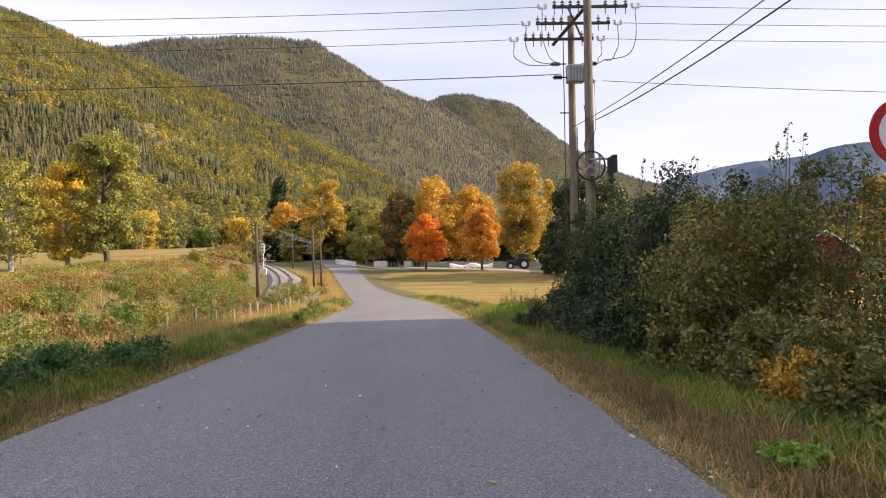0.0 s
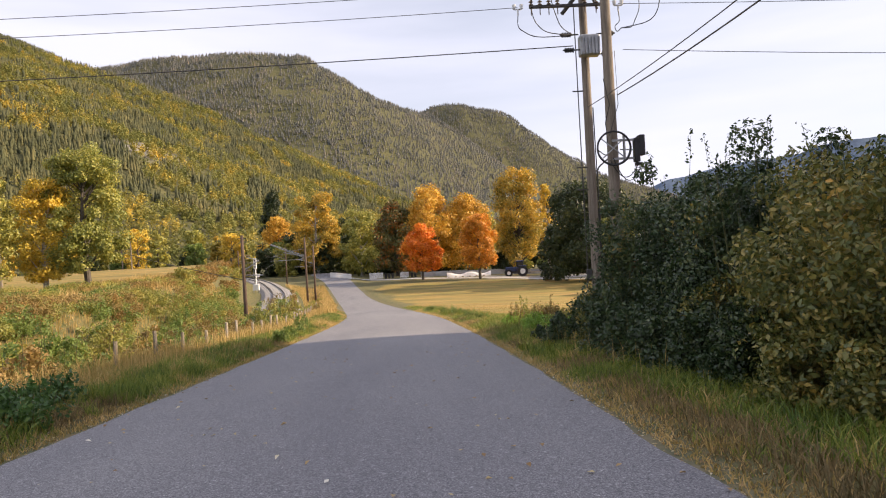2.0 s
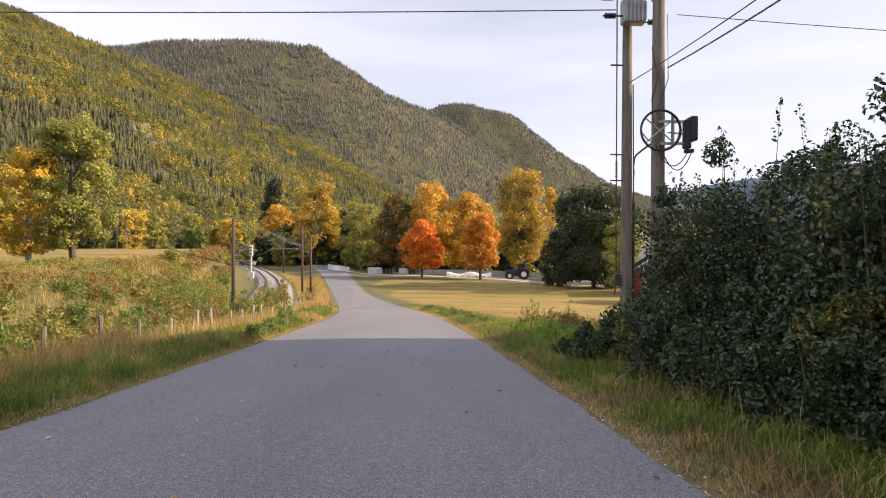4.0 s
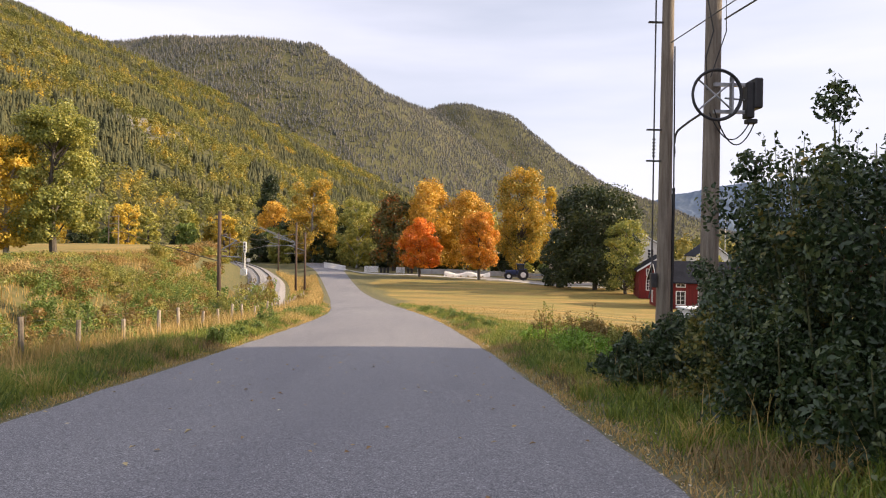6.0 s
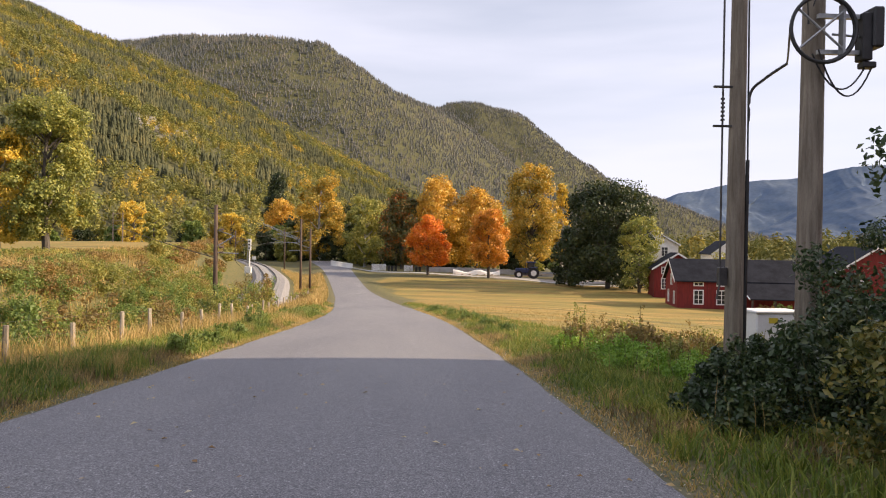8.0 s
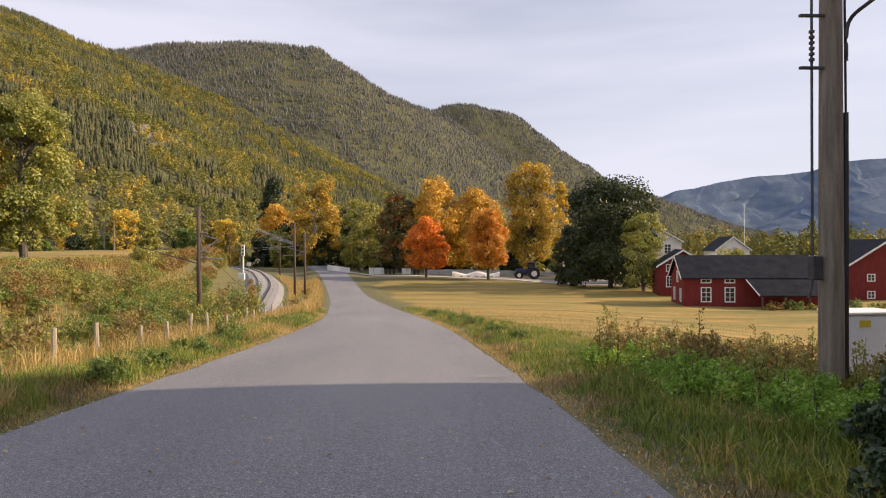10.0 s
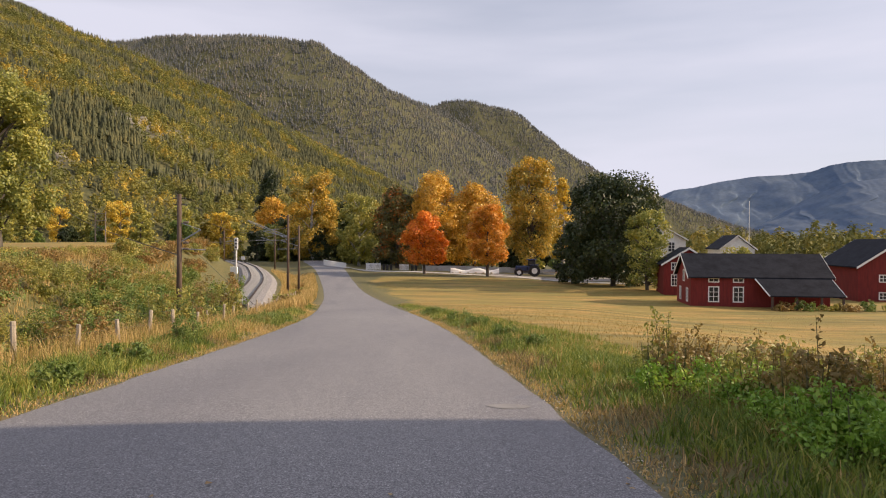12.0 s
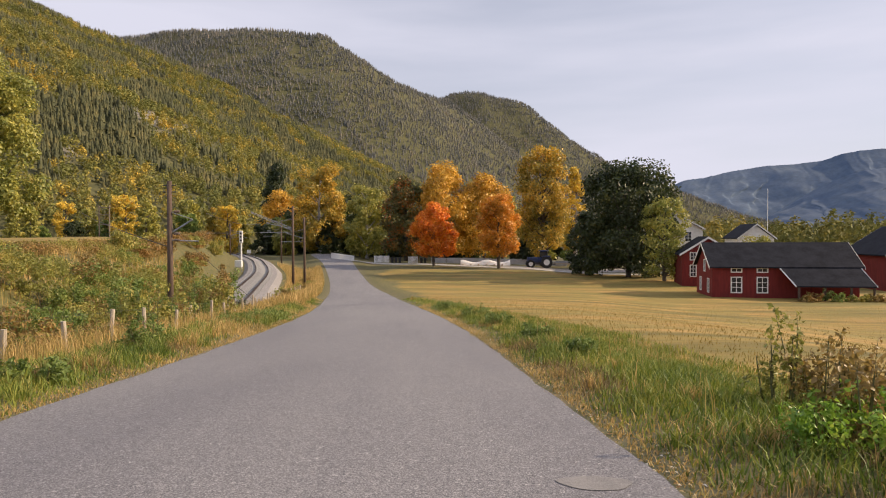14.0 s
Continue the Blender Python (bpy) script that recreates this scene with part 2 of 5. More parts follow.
leafy("leaf_lime", [(0.0, (0.15, 0.17, 0.04)), (0.5, (0.34, 0.33, 0.07)), (1.0, (0.60, 0.50, 0.10))], 0.3)
leafy("leaf_dark", [(0.0, (0.018, 0.032, 0.012)), (0.6, (0.045, 0.066, 0.021)), (1.0, (0.12, 0.125, 0.034))], 0.35)
leafy("leaf_rust", [(0.0, (0.05, 0.068, 0.02)), (0.55, (0.16, 0.14, 0.035)), (0.8, (0.36, 0.14, 0.025)), (1.0, (0.58, 0.13, 0.02))], 0.3)
leafy("forest_spruce", [(0.0, (0.036, 0.046, 0.022)), (0.5, (0.092, 0.096, 0.037)), (1.0, (0.19, 0.16, 0.052))], 0.045, 0.8, 0.2, 0.35)
leafy("forest_birch", [(0.0, (0.105, 0.13, 0.038)), (0.45, (0.22, 0.22, 0.055)), (0.66, (0.37, 0.31, 0.068)), (0.82, (0.60, 0.41, 0.06)), (1.0, (0.70, 0.38, 0.05))], 0.06, 0.8, 0.3, 0.15)
# pale and greyed: distance haze is painted into this foliage colour
leafy("forest_far_hazed", [(0.0, (0.075, 0.087, 0.088)), (0.5, (0.133, 0.136, 0.124)), (0.85, (0.195, 0.176, 0.136)), (1.0, (0.29, 0.21, 0.12))], 0.03, 0.9, 0.2, 0.4)
leafy("forest_mixed", [(0.0, (0.06, 0.075, 0.025)), (0.45, (0.15, 0.155, 0.04)), (0.75, (0.30, 0.245, 0.055)), (1.0, (0.52, 0.34, 0.06))], 0.07, 0.8, 0.25, 0.2)
leafy("grass_dry", [(0.0, (0.21, 0.185, 0.045)), (0.45, (0.44, 0.305, 0.095)), (1.0, (0.68, 0.46, 0.19))], 0.7, 0.6, 0.3, 0.8)
leafy("grass_green", [(0.0, (0.065, 0.115, 0.016)), (0.6, (0.19, 0.245, 0.032)), (1.0, (0.42, 0.37, 0.08))], 0.7, 0.6, 0.3, 0.8)
leafy("grass_brown", [(0.0, (0.10, 0.078, 0.03)), (0.5, (0.23, 0.165, 0.07)), (1.0, (0.43, 0.30, 0.14))], 0.9, 0.7, 0.25, 0.8)
leafy("stubble_straw", [(0.0, (0.14, 0.12, 0.025)), (0.5, (0.29, 0.20, 0.045)), (1.0, (0.45, 0.29, 0.08))], 0.12, 0.7, 0.25, 0.35)
leafy("fallen_leaf", [(0.0, (0.22, 0.12, 0.04)), (0.5, (0.40, 0.27, 0.11)), (0.85, (0.5, 0.4, 0.2)), (1.0, (0.72, 0.68, 0.58))], 2.0, 0.7, 0.1, 1.0)

# ---- building blocks ----


def mesh_of(name, verts, faces, mat):
    me = bpy.data.meshes.new(name)
    if isinstance(verts, np.ndarray):
        faces = np.asarray(faces, dtype=np.int32)
        k = faces.shape[1]
        me.vertices.add(len(verts))
        me.vertices.foreach_set("co", verts.astype(np.float32).ravel())
        me.loops.add(faces.size)
        me.loops.foreach_set("vertex_index", faces.ravel())
        me.polygons.add(len(faces))
        me.polygons.foreach_set("loop_start", np.arange(0, faces.size, k, dtype=np.int32))
        me.update(calc_edges=True)
        me.validate()
    else:
        me.from_pydata(verts, [], faces)
    if mat:
        me.materials.append(MATS[mat])
    return me


def thing(name, m, label, category, group="", kind=""):
    ob = new(name)
    ob.matrix_world = m
    ob.empty_display_size = 0.2
    return tagged(ob, label, category, group, kind)


def part(name, bm, mat, parent, label="", smooth=False):
    me = bpy.data.meshes.new(name)
    bm.to_mesh(me)
    bm.free()
    me.materials.append(MATS[mat])
    if smooth:
        me.polygons.foreach_set("use_smooth", [True] * len(me.polygons))
    ob = new(name, me)
    ob.parent = parent
    return tagged(ob, label) if label else ob


def part_mesh(name, me, parent, label=""):
    ob = new(name, me)
    ob.parent = parent
    return tagged(ob, label) if label else ob


def B():
    return bmesh.new()


def box(bm, x0, x1, y0, y1, z0, z1, bevel=0.0, m=None):
    r = bmesh.ops.create_cube(bm, size=1.0)
    vs = r["verts"]
    for v in vs:
        v.co = Vector(((x0 + x1) / 2 + v.co.x * (x1 - x0), (y0 + y1) / 2 + v.co.y * (y1 - y0), (z0 + z1) / 2 + v.co.z * (z1 - z0)))
    if bevel:
        es = list({e for v in vs for e in v.link_edges})
        vs = bmesh.ops.bevel(bm, geom=es, offset=bevel, segments=1, affect="EDGES")["verts"]
    if m is not None:
        bmesh.ops.transform(bm, matrix=m, verts=[v for v in vs if v.is_valid])
    return bm


def rod(bm, a, b, r0, r1=None, sides=8):
    """A tapered round bar from a to b."""
    a, b = Vector(a), Vector(b)
    r1 = r0 if r1 is None else r1
    q = (b - a).to_track_quat("Z", "Y").to_matrix().to_4x4()
    bmesh.ops.create_cone(bm, cap_ends=True, segments=sides, radius1=r0, radius2=max(r1, 1e-4), depth=(b - a).length, matrix=Matrix.Translation((a + b) / 2) @ q)
    return bm


def path_rod(bm, pts, r, sides=6):
    """One bent round bar through the points."""
    pts = [Vector(p) for p in pts]
    rings = []
    for i, p in enumerate(pts):
        d = (pts[min(i + 1, len(pts) - 1)] - pts[max(i - 1, 0)]).normalized()
        m = d.to_track_quat("Z", "Y").to_matrix()
        rings.append([bm.verts.new(p + m @ Vector((r * math.cos(2 * math.pi * j / sides), r * math.sin(2 * math.pi * j / sides), 0))) for j in range(sides)])
    for a, b in zip(rings[:-1], rings[1:]):
        for j in range(sides):
            bm.faces.new((a[j], a[(j + 1) % sides], b[(j + 1) % sides], b[j]))
    bm.faces.new(list(reversed(rings[0])))
    bm.faces.new(rings[-1])
    return bm


def curved(pts, n=5):
    """Points of a smooth curve through the given ones."""
    p = [Vector(q) for q in pts]
    p = [p[0] * 2 - p[1]] + p + [p[-1] * 2 - p[-2]]
    out = []
    for a, b, c, d in zip(p[:-3], p[1:-2], p[2:-1], p[3:]):
        for k in range(n):
            t = k / n
            out.append(0.5 * (2 * b + (c - a) * t + (2 * a - 5 * b + 4 * c - d) * t * t + (3 * b - 3 * c + d - a) * t ** 3))
    return out + [p[-2]]


def sag(a, b, drop, n=14):
    a, b = Vector(a), Vector(b)
    return [a.lerp(b, k / n) - Vector((0, 0, drop * 4 * (k / n) * (1 - k / n))) for k in range(n + 1)]


def torus(bm, centre, axis_m, R, r, seg=28, sides=6):
    rings = []
    for i in range(seg):
        a = 2 * math.pi * i / seg
        ring = []
        for j in range(sides):
            b = 2 * math.pi * j / sides
            ring.append(bm.verts.new(Vector(centre) + axis_m @ Vector(((R + r * math.cos(b)) * math.cos(a), r * math.sin(b), (R + r * math.cos(b)) * math.sin(a)))))
        rings.append(ring)
    for i in range(seg):
        for j in range(sides):
            bm.faces.new((rings[i][j], rings[(i + 1) % seg][j], rings[(i + 1) % seg][(j + 1) % sides], rings[i][(j + 1) % sides]))
    return bm


rng = np.random.default_rng(7)


def leaf_arrays(centres, size, droop=0.0, aspect=0.55, fold=0.25, up=0.0, outward=None, loose=0.7):
    """A folded four-cornered leaf at every centre; with outward it faces roughly that way, else it turns at random."""
    n = len(centres)
    d = rng.normal(size=(n, 3))
    d[:, 2] += up - droop
    if outward is not None:
        face = outward / np.maximum(np.linalg.norm(outward, axis=1, keepdims=True), 1e-6) + rng.normal(size=(n, 3)) * loose
        face /= np.linalg.norm(face, axis=1, keepdims=True)
        d -= face * (d * face).sum(1, keepdims=True)
    d /= np.linalg.norm(d, axis=1, keepdims=True)
    s = np.cross(face, d) if outward is not None else rng.normal(size=(n, 3))
    s -= d * (s * d).sum(1, keepdims=True)
    s /= np.linalg.norm(s, axis=1, keepdims=True)
    nn = np.cross(d, s)
    L = (size * rng.uniform(0.6, 1.3, n))[:, None]
    base = centres - d * L * 0.5
    tip = centres + d * L * 0.5
    lft = centres + s * L * aspect * 0.5 + nn * L * fold * 0.5
    rgt = centres - s * L * aspect * 0.5 + nn * L * fold * 0.5
    v = np.stack([base, lft, tip, rgt], 1).reshape(-1, 3)
    k = np.arange(n)[:, None] * 4
    f = np.concatenate([k + np.array([[0, 1, 2]]), k + np.array([[0, 2, 3]])])
    return v, f


def clump_points(n, centres, radii, flat=1.0):
    """Points scattered in clumps, denser towards the skin of each."""
    k = rng.integers(0, len(centres), n)
    d = rng.normal(size=(n, 3))
    d /= np.linalg.norm(d, axis=1, keepdims=True)
    r = radii[k] * rng.uniform(0.25, 1.0, n) ** 0.6
    d[:, 2] *= flat
    return centres[k] + d * r[:, None], d

# ---- the lie of the land ----
ROAD_Y = (-60.0, 0.0, 40.0, 60.0, 80.0, 100.0, 122.0, 150.0, 180.0, 400.0)
ROAD_Z = (4.0, 0.0, -2.75, -4.1, -5.2, -5.85, -5.5, -4.7, -4.2, -4.2)
EDGE_Y = (-60.0, 15.0, 22.0, 30.0, 37.0, 47.0, 61.0, 73.0, 100.0, 124.0, 143.0, 175.0)
EDGE_L = (-3.19, -3.24, -3.33, -3.45, -3.7, -4.6, -6.4, -7.8, -11.6, -15.6, -19.2, -27.0)
EDGE_R = (1.53, 1.53, 1.38, 1.14, 0.75, -0.3, -1.8, -3.2, -7.0, -10.7, -13.6, -20.0)
RAIL_Y = (-120.0, 0.0, 30.0, 50.0, 68.0, 92.0, 106.0, 135.0, 165.0, 200.0, 240.0)
RAIL_X = (-16.0, -11.6, -10.6, -10.4, -13.6, -18.0, -21.2, -29.0, -39.0, -53.0, -72.0)
RAIL_Z = -4.4


def smooth_curve(x, xs, ys):
    """A rounded reading of a broken line."""
    return sum(np.interp(x + o, xs, ys) for o in (-6.0, -3.0, 0.0, 3.0, 6.0)) / 5


def step(v):
    v = np.clip(v, 0, 1)
    return v * v * (3 - 2 * v)


def road_z(y):
    return smooth_curve(y, ROAD_Y, ROAD_Z)


def edge_l(y):
    return smooth_curve(y, EDGE_Y, EDGE_L)


def edge_r(y):
    return smooth_curve(y, EDGE_Y, EDGE_R)


def rail_x(y):
    return smooth_curve(y, RAIL_Y, RAIL_X)


# crests of the hills: x, y, height
CRESTS = [
    ([(-607, 659, 299), (-588, 819, 310), (-521, 937, 298), (-468, 965, 280), (-411, 974, 257), (-341, 931, 213), (-248, 867, 149), (-150, 794, 90), (-79, 721, 41), (-29, 659, 18), (3, 618, -1)], 0.52),
    ([(-818, 1547, 411), (-643, 1543, 428), (-568, 1541, 442), (-493, 1540, 448), (-405, 1537, 445), (-317, 1535, 438), (-242, 1533, 426), (-192, 1531, 401), (-130, 1529, 359), (-68, 1547, 326), (-18, 1575, 307), (35, 1624, 304)], 0.85),
    ([(10, 2127, 391), (81, 2126, 420), (168, 2124, 429), (273, 2121, 402), (357, 2097, 334), (422, 2074, 282), (486, 2052, 237), (549, 2030, 193), (627, 2007, 158), (710, 2004, 131), (843, 2000, 80), (927, 1998, 50), (1077, 1993, 9)], 0.95),
]


def value_noise(x, y, s, seed):
    """Smooth value noise on a grid of pitch s."""
    r = np.random.default_rng(seed).uniform(-1, 1, (64, 64))
    u, v = x / s, y / s
    i, j = np.floor(u).astype(int), np.floor(v).astype(int)
    a, b = step(u - i), step(v - j)
    g = lambda p, q: r[p % 64, q % 64]
    return (g(i, j) * (1 - a) + g(i + 1, j) * a) * (1 - b) + (g(i, j + 1) * (1 - a) + g(i + 1, j + 1) * a) * b


def hills(x, y):
    h = np.full(np.shape(x), -60.0)
    for rise, (pts, k) in zip((0.0, 11.0, 10.0), CRESTS):
        for (ax, ay, az), (bx, by, bz) in zip(pts[:-1], pts[1:]):
            dx, dy = bx - ax, by - ay
            t = np.clip(((x - ax) * dx + (y - ay) * dy) / (dx * dx + dy * dy), 0, 1)
            d = np.hypot(x - ax - t * dx, y - ay - t * dy)
            h = np.maximum(h, rise + az + (bz - az) * t - k * (np.sqrt(d * d + 900) - 30))
    f = step((h + 10) / 120)
    return h + f * (value_noise(x, y, 110, 3) * 6 + value_noise(x, y, 43, 4) * 4)


def land(x, y):
    """Height of the ground."""
    x, y = np.asarray(x, float), np.asarray(y, float)
    zr, el, er = road_z(y), edge_l(y), edge_r(y)
    tx = rail_x(y)
    right = zr + 0.04 * step((x - er) / 0.8) - 0.36 * step((x - er - 1.2) / 2.2) + (-6.05 - zr) * step((x - er - 4.5) / 30)
    right = right + (np.minimum(-5.3 - 0.02 * np.maximum(x, 0), -5.3) - right) * step((y - 100) / 24) * step((x - er) / 6)
    right = right + (-6.1 - right) * step((y - 95) / 12) * step((x - 16) / 10)
    bench = np.interp(y, (-60, 0, 40, 60, 150), (1.0, -0.9, -1.35, -0.95, -0.1))
    left = zr + 0.05 * step((el - x) / 0.8) - 0.42 * step((el - x - 1.0) / 2.2)
    cut0 = np.minimum(el - 3.2, tx + 7.5)
    fall = step((cut0 - x) / np.maximum(cut0 - (tx + 2.6), 0.8))
    left = left + (RAIL_Z - 0.35 - left) * fall
    left = left + (bench - left) * step((tx - 2.6 - x) / 6.5)
    z = np.where(x > er, right, np.where(x < el, left, zr))
    z = z + value_noise(x, y, 7.0, 8) * 0.10 * step(np.maximum(x - er, el - x) / 3 - 0.3) * (np.abs(x - tx) > 3.2)
    under = np.minimum(step((x - el - 0.15) / 0.6), step((er - 0.15 - x) / 0.6)) * (y < 176)
    z = z - 0.06 * under
    far = step((np.hypot(x, y) - 150) / 120)
    z = z * (1 - far) + (-5.0) * far
    return np.maximum(z, np.where(np.hypot(x, y) > 160, hills(x, y), -99))


def spot(x, y, dz=0.0, rz=0.0):
    return pose(x, y, float(land(x, y)) + dz, 0, 0, rz)


def graded(lo, a, b, hi, fine, grow=1.12):
    out = list(np.arange(a, b + 1e-6, fine))
    s, v = fine, out[-1]
    while v < hi:
        s = min(s * grow, 60)
        v += s
        out.append(v)
    s, v = fine, out[0]
    while v > lo:
        s = min(s * grow, 60)
        v -= s
        out.insert(0, v)
    return np.array(out)


gx = graded(-2600, -16, 9, 3000, 0.5, 1.06)
gy = graded(-300, -8, 60, 4300, 0.6, 1.05)
GX, GY = np.meshgrid(gx, gy)
GZ = land(GX, GY)
nx, ny = len(gx), len(gy)
idx = np.arange(nx * ny).reshape(ny, nx)
quads = np.stack([idx[:-1, :-1], idx[:-1, 1:], idx[1:, 1:], idx[1:, :-1]], -1).reshape(-1, 4)
gme = mesh_of("ground", np.stack([GX, GY, GZ], -1).reshape(-1, 3), quads, "ground")
er_, el_, tx_ = edge_r(GY), edge_l(GY), rail_x(GY)
wob = value_noise(GX, GY, 3.0, 11) * 0.9
stub = step((GX - er_ - 3.6 - wob - 1.0 * step((30 - GY) / 12) + 0.8) / 1.2) * (GY < 122) + step((tx_ - 8.0 - wob - GX) / 2.0) * step((GY - 58) / 6) * (GY < 170)
stub = np.clip(stub, 0, 1) * (np.hypot(GX, GY) < 210)
woodz = step((np.hypot(GX, GY) - 165) / 30)
gravz = np.clip(0.8 * step((value_noise(GX, GY, 60, 23) - 0.72) / 0.08) * woodz * (np.hypot(GX, GY) < 900) + ((GY > 124) & (GY < 140) & (GX > 13) & (GX < 34)).astype(float) + step((0.35 - np.minimum(np.abs(GX - er_), np.abs(GX - el_))) / 0.3) * 0.2 * (GY < 170), 0, 1)
zone = np.stack([stub, woodz, gravz, np.ones_like(stub)], -1).reshape(-1, 4).astype(np.float32)
att = gme.color_attributes.new("zone", "FLOAT_COLOR", "POINT")
att.data.foreach_set("color", zone.ravel())
gme.polygons.foreach_set("use_smooth", [True] * len(gme.polygons))
tagged(new("ground", gme), "grassy valley ground with mown yellow field, banks and hills", "ground", kind="structure")

# the asphalt road, slightly crowned, with a real thickness at its edges
ys = np.concatenate([np.arange(-40, 60, 0.5), np.arange(60, 176, 1.0)])
rows_v, faces = [], []
K = 9
for y in ys:
    l = float(edge_l(y)) + 0.07 * noise.noise((0, y * 0.9, 3)) + 0.03 * noise.noise((0, y * 4, 7))
    r = float(edge_r(y)) + 0.07 * noise.noise((5, y * 0.9, 3)) + 0.03 * noise.noise((5, y * 4, 7))
    z = float(road_z(y)) + 0.015
    rows_v.append((l - 0.03, y, z - 0.06))
    for k in range(K):
        u = k / (K - 1)
        rows_v.append((l + (r - l) * u, y, z + 0.03 * (1 - (2 * u - 1) ** 2)))
    rows_v.append((r + 0.03, y, z - 0.06))
W = K + 2
for i in range(len(ys) - 1):
    for k in range(W - 1):
        faces.append((i * W + k, i * W + k + 1, (i + 1) * W + k + 1, (i + 1) * W + k))
rme = mesh_of("road", np.array(rows_v), np.array(faces), "asphalt")
rme.shade_flat()
tagged(new("road", rme), "narrow worn grey asphalt road without markings", "road", kind="structure")
# crossing lane at the far end
lane_v, lane_f = [], []
for i, x in enumerate(np.arange(-14, 34, 2.0)):
    y = 138 - 0.62 * x
    for dy in (-1.9, 1.9):
        lane_v.append((x, y + dy, float(land(x, y + dy)) + 0.06))
    if i:
        lane_f.append((2 * i - 2, 2 * i, 2 * i + 1, 2 * i - 1))
tagged(new("road", mesh_of("road", lane_v, lane_f, "concrete")), "pale gravel side lane past the trees", "road", kind="structure")

# distant hills beyond the valley's bend, blue from haze painted into their colour
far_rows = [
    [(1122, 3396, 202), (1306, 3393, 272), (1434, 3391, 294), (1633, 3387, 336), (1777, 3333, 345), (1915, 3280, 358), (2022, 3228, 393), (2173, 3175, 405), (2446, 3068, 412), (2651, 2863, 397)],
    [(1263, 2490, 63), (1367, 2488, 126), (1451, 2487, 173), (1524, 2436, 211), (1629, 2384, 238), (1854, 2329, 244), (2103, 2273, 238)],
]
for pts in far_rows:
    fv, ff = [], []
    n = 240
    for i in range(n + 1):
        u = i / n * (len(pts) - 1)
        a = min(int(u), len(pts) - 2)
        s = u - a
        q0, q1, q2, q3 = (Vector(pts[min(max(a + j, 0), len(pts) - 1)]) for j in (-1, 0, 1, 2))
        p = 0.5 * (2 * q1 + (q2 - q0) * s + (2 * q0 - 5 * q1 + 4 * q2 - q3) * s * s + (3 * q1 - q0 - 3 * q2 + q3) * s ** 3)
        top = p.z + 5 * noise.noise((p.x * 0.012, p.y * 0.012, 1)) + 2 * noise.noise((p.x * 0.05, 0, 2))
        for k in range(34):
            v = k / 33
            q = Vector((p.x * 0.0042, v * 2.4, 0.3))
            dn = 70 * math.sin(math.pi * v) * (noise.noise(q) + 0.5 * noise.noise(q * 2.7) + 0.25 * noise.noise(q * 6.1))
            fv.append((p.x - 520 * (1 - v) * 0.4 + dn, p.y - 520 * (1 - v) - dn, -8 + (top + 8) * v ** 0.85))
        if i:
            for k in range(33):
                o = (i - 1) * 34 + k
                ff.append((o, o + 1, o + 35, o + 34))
    fm = mesh_of("backdrop", fv, ff, "hazed_far_slope")
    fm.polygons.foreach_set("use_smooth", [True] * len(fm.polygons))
    tagged(new("backdrop", fm), "distant wooded hills with blue haze painted into their colour", "hills", kind="structure")

# ---- woods on the hills ----


def scatter(n, xlo, xhi, ylo, yhi, keep):
    x, y = rng.uniform(xlo, xhi, n), rng.uniform(ylo, yhi, n)
    m = keep(x, y)
    return x[m], y[m]


def conifers(x, y, h, tiers, sides, mat, name, label):
    """Ragged stacked cones, all in one mesh."""
    n = len(x)
    z = land(x, y) - 0.5
    stout = rng.uniform(0.8, 1.45, n)
    V, Fc, off = [], [], 0
    ang = np.linspace(0, 2 * np.pi, sides, endpoint=False)
    for t in range(tiers):
        b = 0.10 + 0.72 * t / tiers
        top = min(1.0, b + 0.95 / tiers + 0.12)
        rad = h * 0.165 * (1 - b) * 1.15 * stout
        a = ang[None, :] + rng.uniform(0, 6, (n, 1))
        rr = rad[:, None] * rng.uniform(0.6, 1.25, (n, sides))
        bx = x[:, None] + rr * np.cos(a)
        by = y[:, None] + rr * np.sin(a)
        bz = (z + h * b)[:, None] - rr * 0.25 + rng.uniform(-0.05, 0.05, (n, sides)) * h[:, None]
        apex = np.stack([x + h * rng.uniform(-.02, .02, n), y, z + h * top], -1)[:, None, :]
        v = np.concatenate([np.stack([bx, by, bz], -1), apex], 1)
        V.append(v.reshape(-1, 3))
        k = np.arange(n)[:, None, None] * (sides + 1)
        tri = np.array([[i, (i + 1) % sides, sides] for i in range(sides)])[None]
        Fc.append((k + tri).reshape(-1, 3) + off)
        off += n * (sides + 1)
    me = mesh_of(name, np.concatenate(V), np.concatenate(Fc), mat)
    return tagged(new(name, me), label, "forest", kind="stuff")


